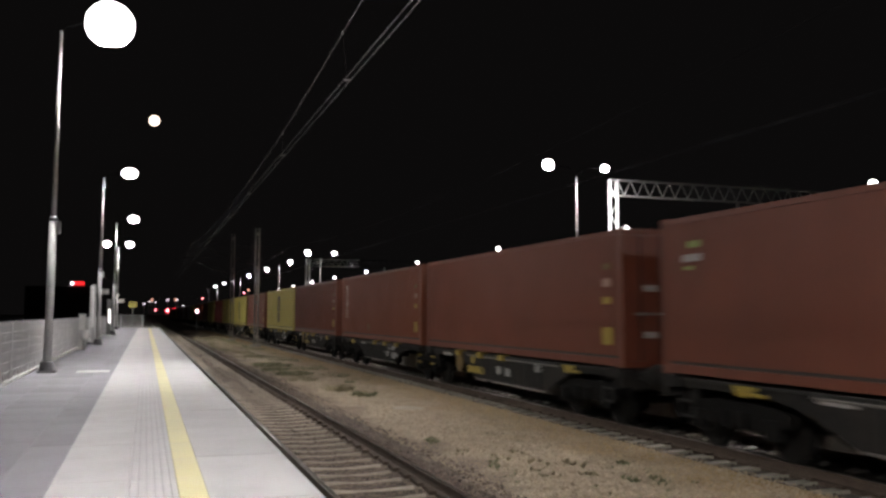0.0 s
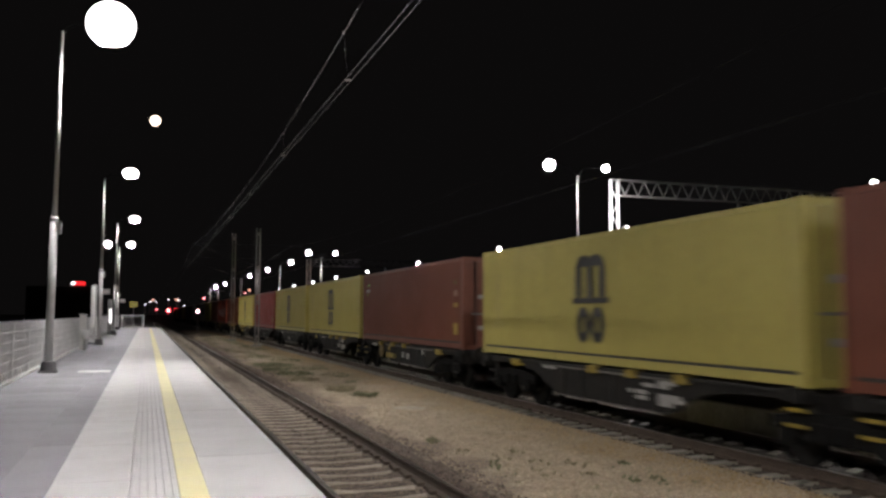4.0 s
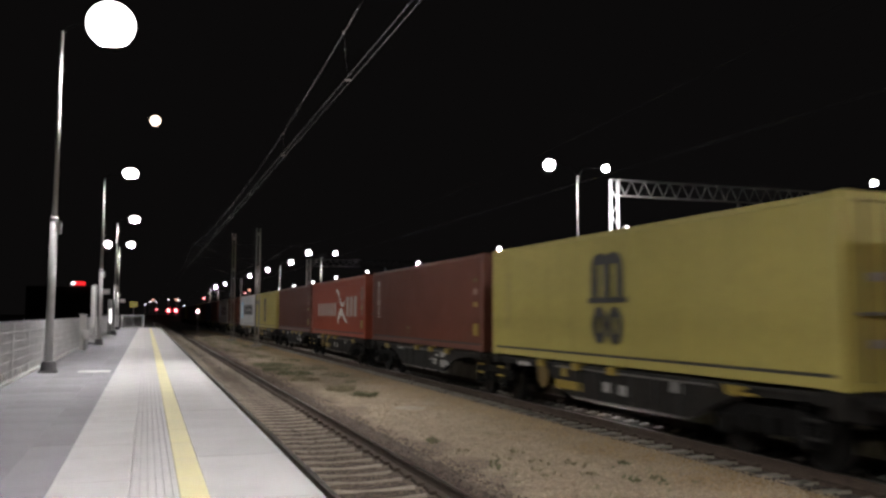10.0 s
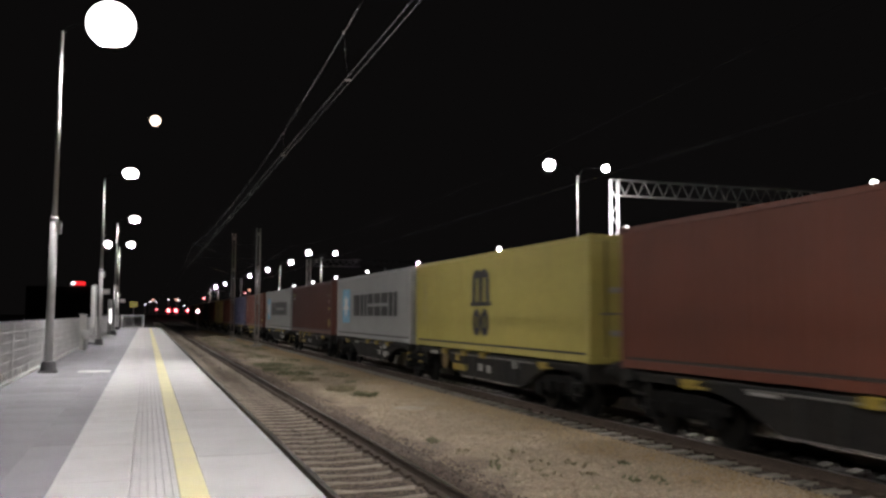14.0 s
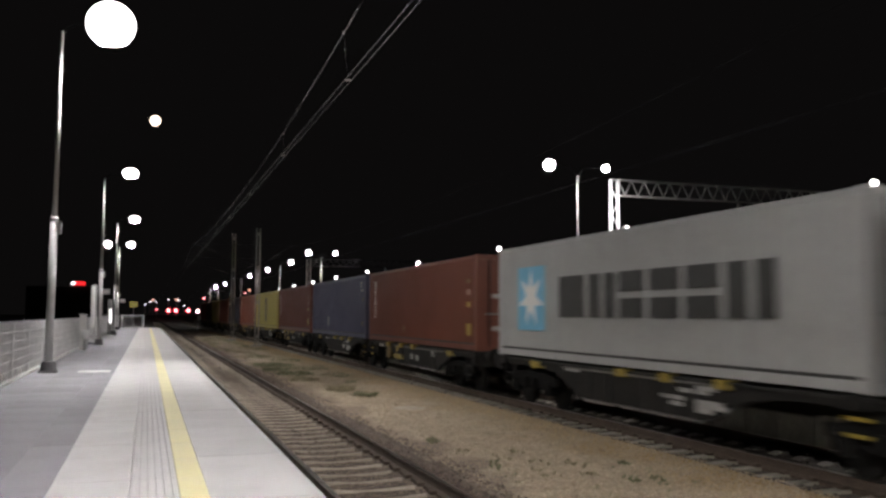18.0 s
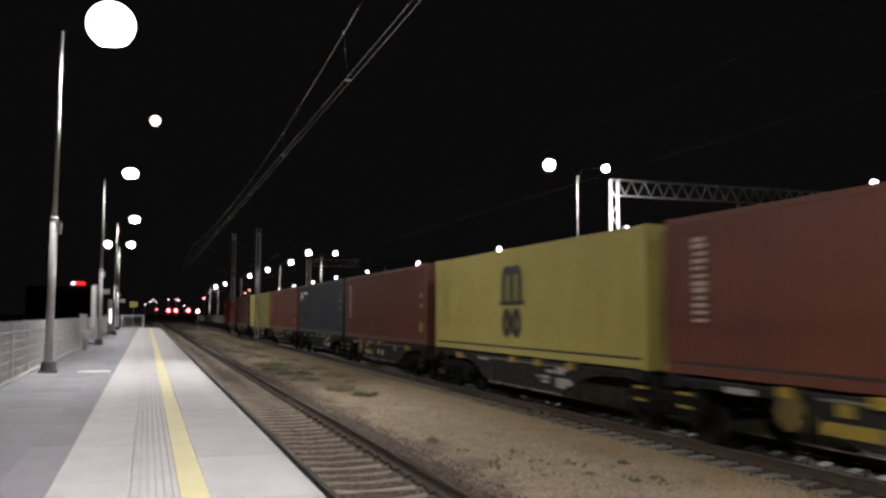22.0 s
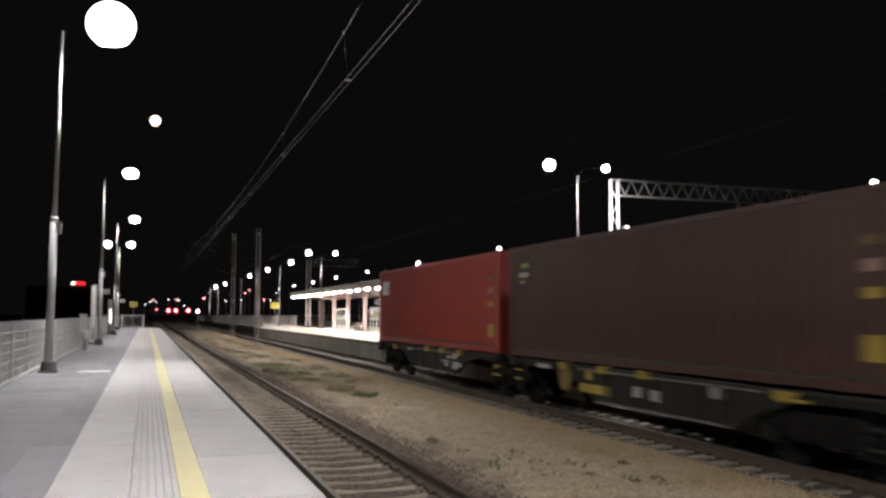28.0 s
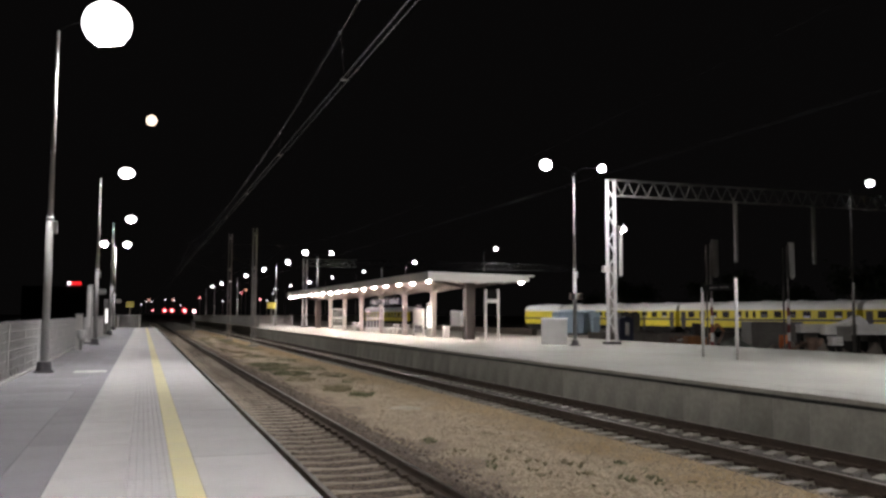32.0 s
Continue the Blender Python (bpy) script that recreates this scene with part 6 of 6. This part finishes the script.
M["label_green"] = mat("yellow_green_label", (0.22, 0.30, 0.08), 0.6, bump=0, stain=7, stain_amount=0.5)
PAINT["dirty_yellow"] = mat("faded_dark_lettering", (0.34, 0.285, 0.085), 0.6, bump=0)
M["soft_white"] = mat("worn_white_lettering", (0.44, 0.36, 0.32), 0.6, bump=0, stain=4, stain_amount=0.4, second=(0.4, 0.2, 0.13))
PAINT["pale"] = mat("faded_pale_lettering", (0.27, 0.165, 0.13), 0.6, bump=0)


M["dirty_white"] = mat("dirty_white_label", (0.34, 0.33, 0.32), 0.6, spread=0.1, bump=0, stain=9, stain_amount=0.5)
M["ochre"] = mat("dull_ochre_paint", (0.13, 0.085, 0.022), 0.6, spread=0.2, stain=8, stain_amount=0.5)


def wagon_meshes():
    g = {}
    # outer sill of one half, deep between the bogies
    curve = [(0.0, 0.97), (0.6, 0.95), (1.1, 0.88), (1.5, 0.77), (1.85, 0.62), (2.15, 0.48), (2.45, 0.42)]
    prof = [(-0.35, 0.96), (-0.35, 1.115), (-12.25, 1.115), (-12.25, 0.98)] + [(-11.0 + d, z) for d, z in curve] + [(-2.0 - d, z) for d, z in reversed(curve)]
    g["sill"] = Build().prism(prof, "x", -0.05, 0.05).mesh("side_sill", M["wagon"])
    g["sill_plain"] = Build().prism(prof, "x", -0.05, 0.05).mesh("side_sill", M["wagon_grey"])
    g["rib"] = Build().box(-0.03, 0.03, -0.035, 0.035, 0.44, 1.06, 0.004).mesh("stiffener", M["wagon_grey"])
    g["pipe"] = Build().tube((0, -3.6, 0), (0, -9.4, 0), 0.022, n=6).mesh("brake_pipe", M["dark_sheet"])
    g["sill_edge"] = Build().beam((0, -4.4, 0.43), (0, -8.6, 0.43), 0.16, 0.03).mesh("sill_flange", M["dark_sheet"])
    g["sill_top"] = Build().box(-0.09, 0.06, -12.2, -0.4, 1.07, 1.118).mesh("sill_top", M["wagon_grey"])
    g["cross"] = Build().box(-1.065, 1.065, -0.15, 0.15, 0.75, 1.06).mesh("cross_member", M["wagon"])
    g["spine"] = Build().box(-0.35, 0.35, -12.3, -0.3, 0.70, 1.08).mesh("centre_sill", M["wagon"])
    g["support"] = Build().box(-0.12, 0.1, -0.15, 0.15, 1.0, 1.15, 0.01).mesh("container_support", M["yellow_mark"])
    g["corner"] = Build().box(-0.10, 0.1, -0.2, 0.2, 0.95, 1.15, 0.01).mesh("corner_support", M["wagon"])
    g["bogie"] = Build().prism([(-1.25, 0.55), (-0.5, 0.42), (0.5, 0.42), (1.25, 0.55), (1.3, 0.72), (0.6, 0.82), (-0.6, 0.82), (-1.3, 0.72)], "x", -1.08, -0.98) \
        .prism([(-1.25, 0.55), (-0.5, 0.42), (0.5, 0.42), (1.25, 0.55), (1.3, 0.72), (0.6, 0.82), (-0.6, 0.82), (-1.3, 0.72)], "x", 0.98, 1.08) \
        .box(-1.0, 1.0, -0.25, 0.25, 0.5, 0.78).mesh("bogie_frame", M["wagon_black"])
    axle = Build().lathe([(0.08, -1.05), (0.08, 1.05)], (0, 0, 0), 10, axis="x")
    for s in (-1, 1):
        axle.lathe([(0.12, s * 0.66), (0.46, s * 0.67), (0.49, s * 0.685), (0.46, s * 0.70), (0.455, s * 0.80), (0.36, s * 0.805), (0.12, s * 0.79)], (0, 0, 0), 24, axis="x")
    g["axle"] = axle.mesh("wheelset", M["wheel"])
    g["box"] = Build().box(-0.1, 0.1, -0.16, 0.16, 0.33, 0.62, 0.03).mesh("axle_box", M["wagon_black"])
    g["spring"] = Build().tube((0, 0, 0.42), (0, 0, 0.68), 0.07, n=8).mesh("spring", M["wagon_black"])
    g["buffer"] = Build().lathe([(0.09, 0.0), (0.09, 0.3), (0.06, 0.32), (0.06, 0.5), (0.22, 0.52), (0.24, 0.6), (0.2, 0.64)], (0, 0, 0), 16, axis="y").mesh("buffer", M["wagon"], smooth=True)
    g["beam"] = Build().box(-1.25, 1.25, -0.1, 0.1, 0.8, 1.13, 0.02).mesh("end_beam", M["wagon"])
    g["plate"] = Build().box(-0.012, 0.0, -0.62, 0.62, -0.09, 0.09, 0.002).mesh("yellow_plate", M["yellow_mark"])
    g["label"] = Build().box(-0.012, 0.0, -0.25, 0.25, -0.12, 0.12, 0.002).mesh("label_plate", M["dirty_white"])
    g["lever"] = Build().box(-0.012, 0.0, -0.2, 0.2, -0.025, 0.025).mesh("lever", M["yellow_mark"])
    g["wheel"] = Build().lathe([(0.22, -0.02), (0.27, -0.02), (0.27, 0.02), (0.22, 0.02), (0.22, -0.02)], (0, 0, 0), 20, axis="x").tube((0, 0, -0.24), (0, 0, 0.24), 0.02, n=6).tube((0, -0.24, 0), (0, 0.24, 0), 0.02, n=6).mesh("hand_wheel", M["ochre"])
    g["tank"] = Build().tube((0.2, -1.0, 0), (0.2, 0.4, 0), 0.2, n=14).mesh("air_tank", M["wagon_grey"], smooth=True)
    g["hook"] = Build().prism([(-0.28, 0.06), (0.3, 0.06), (0.22, -0.08), (0.05, -0.12), (-0.12, -0.02)], "x", -0.05, 0.0).mesh("twist_lock", M["yellow_mark"])
    g["step"] = Build().beam((0, -0.2, 0), (0, -0.2, -0.5), 0.03).beam((0, 0.2, 0), (0, 0.2, -0.5), 0.03).beam((0, -0.2, -0.5), (0, 0.2, -0.5), 0.04).beam((0, -0.2, -0.25), (0, 0.2, -0.25), 0.04).mesh("step", M["wagon_grey"])
    return g


G = wagon_meshes()
WHEELSETS = []
AXLE_SHIFT = (-0.9, 0.9)


def wagon(odd):
    """An articulated flat wagon for two containers on three bogies; its origin lies under the rear container's rear end."""
    t = thing("container_wagon", pose(0, 0, 0), "grimy dark articulated flat wagon carrying two containers", "wagon", "train wagons")
    for y0, seats in ((0.0, (-6.1, -7.6, -9.2)), (-12.86, (-3.0, -4.7, -6.2))):
        for s in (-1, 1):
            part("side_sill", G["sill_plain"] if odd == 4 else G["sill"], None, t, at=pose(s * 1.12, y0, 0))
            part("sill_top", G["sill_top"], None, t, at=pose(s * 1.12, y0, 0))
            part("sill_flange", G["sill_edge"], None, t, at=pose(s * 1.12, y0, 0))
            for y in () if odd == 4 else seats:
                part("container_support", G["support"], None, t, "yellow container support", at=pose(s * 1.15, y0 + y, 0))
            for y in (-0.28, -11.9):
                part("corner_support", G["corner"], None, t, at=pose(s * 1.15, y0 + y, 0))
        for y in (-4.75, -5.55, -6.85, -7.65, -8.4):
            part("stiffener", G["rib"], None, t, at=pose(-1.175, y0 + y, 0))
        part("brake_pipe", G["pipe"], None, t, at=pose(-1.19, y0, 1.035))
        part("centre_sill", G["spine"], None, t, at=pose(0, y0, 0))
        for y in (-0.6, -4.2, -6.5, -8.8, -12.1):
            part("cross_member", G["cross"], None, t, at=pose(0, y0 + y, -0.004))
        part("air_tank", G["tank"], None, t, at=pose(-0.8, y0 - 6.0, 0.55))
    for y in (-1.75, -12.53, -23.3):
        b = part("bogie", G["bogie"], None, t, at=pose(0, y, 0))
        for sx in (-1.12, 1.12):
            for sy in (-0.22, 0.22):
                part("spring", G["spring"], None, b, at=pose(sx, sy, 0))
        for dy in AXLE_SHIFT:
            for s in (-1.06, 1.06):
                part("axle_box", G["box"], None, b, at=pose(s, dy, 0))
            w_ = part("wheelset", G["axle"], None, b, at=pose(0, dy, 0.46))
            WHEELSETS.append((w_, dy))
    for y, turn in ((0.0, 0), (-25.05, 180)):
        part("end_beam", G["beam"], None, t, at=pose(0, y + (-0.1 if turn == 0 else 0.1), 0))
        for x in (-0.875, 0.875):
            part("buffer", G["buffer"], None, t, at=pose(x, y, 1.02, 0, 0, turn))
    # plates, labels and gear on the near side
    F = -1.172
    if odd == 4:
        for y, z, sy in ((-6.7, 0.7, 0.9), (-16.0, 0.98, 0.6), (-19.0, 0.66, 0.8)):
            part("label_plate", G["label"], None, t, "dull label", at=pose(F, y, z)).scale = (1, sy, 0.6)
        return t
    part("yellow_plate", G["plate"], None, t, "yellow plate", at=pose(F, -17.1, 0.66))
    part("hand_wheel", G["wheel"], None, t, "yellow hand wheel", at=pose(F - 0.03, -15.9, 0.80))
    part("yellow_plate", G["plate"], None, t, "yellow plate", at=pose(F, -16.9, 0.95)).scale = (1, 0.2, 1.3)
    for y, z, sy in ((-5.9, 0.74, 0.5), (-6.5, 0.72, 0.5), (-8.3, 0.93, 0.6)):
        part("label_plate", G["label"], None, t, "white label", at=pose(F, y - 12.86, z)).scale = (1, sy, 0.8)
    for y, z, sy in ((-7.75, 0.76, 1.3), (-7.85, 0.66, 0.8), (-8.75, 0.74, 1.5), (-8.85, 0.675, 1.7), (-8.65, 0.60, 0.9), (-8.7, 0.97, 1.1), (-8.35, 0.90, 1.7), (-4.0, 1.0, 1.3)):
        part("label_plate", G["label"], None, t, "white label", at=pose(F, y, z)).scale = (1, sy, 0.3)
    for y in (-2.2, -22.8):
        h = part("twist_lock", G["hook"], None, t, "yellow twist lock", at=pose(F, y, 1.03))
        part("lock_lever", G["lever"], None, h, at=pose(-0.03, -0.25, -0.06))
    for y in (-11.9, -13.3):
        part("lever", G["lever"], None, t, "yellow lever", at=pose(F, y, 0.84))
        part("lever", G["lever"], None, t, "yellow lever", at=pose(F, y, 0.62))
    part("label_plate", G["label"], None, t, "pale plate", at=pose(F, -14.75, 1.0)).scale = (1, 1.4, 0.4)
    for y in (-24.4, -0.6):
        part("step", G["step"], None, t, at=pose(F, y, 0.98))
    return t


YL = "yellow forty-foot container with a dark arched emblem"
WH = "light grey container with a blue star square and dark blocks"
TRAIN = [  # wagon place, front container, rear container: colour, marks, label
    (13.3, ("brown", "corner", "red-brown forty-foot container with faded corner marks"), ("brown", "corner", "red-brown forty-foot container with pale corner marks")),
    (39.71, ("brown", "plain", "plain red-brown forty-foot container with yellow labels"), ("orange_brown", "upright", "orange-brown container with upright white marks")),
    (66.17, ("brown", "plain", "dull red-brown forty-foot container with yellow labels"), ("yellow", "arch", YL)),
    (92.83, ("pink_brown", "corner", "faded red forty-foot container with small corner marks"), ("yellow", "arch", YL)),
    (119.18, ("yellow", "arch", YL), ("red", "box", "bright red forty-foot container with a white label")),
    (145.45, ("yellow", "arch", YL), ("dark_brown", "upright", "dark brown container with upright white marks")),
    (171.8, ("orange", "wing", "orange-red container with white blocks and a winged emblem"), ("dark_brown", "plain", "dark brown forty-foot container with a yellow label")),
    (198.1, ("yellow", "arch", YL), ("white", "star", WH)),
    (224.55, ("dark_red", "corner", "dark red-brown container with small corner marks"), ("white", "star", WH)),
    (251.25, ("brown", "upright", "red-brown container with upright white marks"), ("blue", "blue", "dull blue forty-foot container with small yellow labels")),
    (277.1, ("brown", "upright", "red-brown container with upright white marks"), ("yellow", "arch", YL)),
    (303.1, ("brown", "upright", "red-brown container with upright white marks"), ("navy", "swoosh", "dark blue-grey container with a white swept emblem")),
    (329.1, ("orange_brown", "upright", "orange-brown container with upright white marks"), ("yellow", "arch", YL)),
    (355.5, ("maroon", "corner", "very dark maroon forty-foot container"), ("red", "box", "bright red container at the tail with a white label")),
]
MOVING = []
first = wagon(0)
for k, (s, front, rear) in enumerate(TRAIN):
    wg = first if k == 0 else wagon(k)
    wg.matrix_basis = pose(X2, s, 0)
    MOVING.append((wg, X2, s, 0.0))
    for (colour, kind, label), off in ((front, -12.86 - CLEN / 2), (rear, -CLEN / 2)):
        c = container(colour, label)
        marks(c, kind)
        c.matrix_basis = pose(X2, s + off, ZB)
        MOVING.append((c, X2, s + off, ZB))

# ---------------------------------------------------------------- paving pieces, last


def strip(name, x0, x1, pitch, y0, y1, material, parent, offset=0.0, top=0.0, cut=0.003, gap=0.0015):
    me = Build().box(x0 + gap, x1 - gap, -pitch / 2 + gap, pitch / 2 - gap, HP - 0.075, HP + top, cut).mesh(name, material)
    n = int((y1 - y0) / pitch)
    for i in range(n):
        part(name, me, None, parent, at=pose(0, y0 + offset + (i + 0.5) * pitch, random.uniform(-0.0012, 0.0012)))


Y0 = -11.0
strip("edge_slab", 0.478, XE, 1.03, Y0, PEND - 0.2, M["slab"], platform, 0.04)
strip("yellow_slab", 0.274, 0.478, 1.03, Y0, PEND - 0.2, M["yellow_line"], platform, 0.04, gap=0.0, cut=0.002)
strip("white_slab", XW, -0.09, 1.03, Y0, PEND - 0.2, M["slab"], platform, 0.04)
# ribbed guiding strip
rib = Build()
for k in range(6):
    x = -0.058 + k * 0.060
    rib.prism([(x - 0.024, HP - 0.02), (x + 0.024, HP - 0.02), (x + 0.016, HP + 0.002), (x - 0.016, HP + 0.002)], "y", -0.512, 0.512)
rib_me = rib.mesh("ribbed_slab", M["tactile"])
bed_me = Build().box(-0.088, 0.272, -0.513, 0.513, HP - 0.075, HP - 0.006).mesh("groove_bed", M["groove"])
for i in range(int((PEND - 0.2 - Y0) / 1.03)):
    r = part("ribbed_slab", rib_me, None, platform, at=pose(0, Y0 + 0.04 + (i + 0.5) * 1.03, 0))
    part("groove_bed", bed_me, None, r, "dirt in the grooves")
strip("paving_stone", -1.07, XW, 0.9, Y0, PEND - 0.2, M["paver"], platform, 0.1, top=-0.002)
strip("paving_stone", -1.87, -1.07, 0.9, Y0, PEND - 0.2, M["paver"], platform, 0.45, top=-0.002)
strip("paving_stone", -2.62, -1.87, 0.9, Y0, PEND - 0.2, M["paver"], platform, 0.2, top=-0.002)
back = Build().box(XW, XE, -40, Y0, HP - 0.075, HP)
part("paving_behind", back, M["slab"], platform)
part("paving_behind", Build().box(-2.62, XW - 0.004, -40, Y0, HP - 0.075, HP - 0.002), M["paver"], platform)
panel_me = Build().box(-0.03, 0.09, -0.488, 0.488, -0.5, HP2 - 0.152, 0.007).mesh("wall_panel", M["panel"])
for i in range(106):
    part("wall_panel", panel_me, None, island, at=pose(XP2 + 0.05 + random.uniform(-0.002, 0.002), -4.3 + i * 0.99, 0))


def motions():
    times = [2.0 * i for i in range(17)]
    for ob, x, s, z in MOVING:
        walk(ob, [(t, pose(x, s - travelled(t), z)) for t in times])
    # wheels roll at the train's pace; those at the same end of their bogies share one set of keys
    turned = {}
    for ob, dy in WHEELSETS:
        if dy not in turned:
            walk(ob, [(k / FPS, pose(0, dy, 0.46, math.degrees(travelled(k / FPS) / 0.46), 0, 0)) for k in range(32 * FPS + 1)])
            turned[dy] = ob
        else:
            ob.rotation_mode = "QUATERNION"
            keys = ob.animation_data_create()
            keys.action = turned[dy].animation_data.action
            keys.action_slot = turned[dy].animation_data.action_slot


motions()
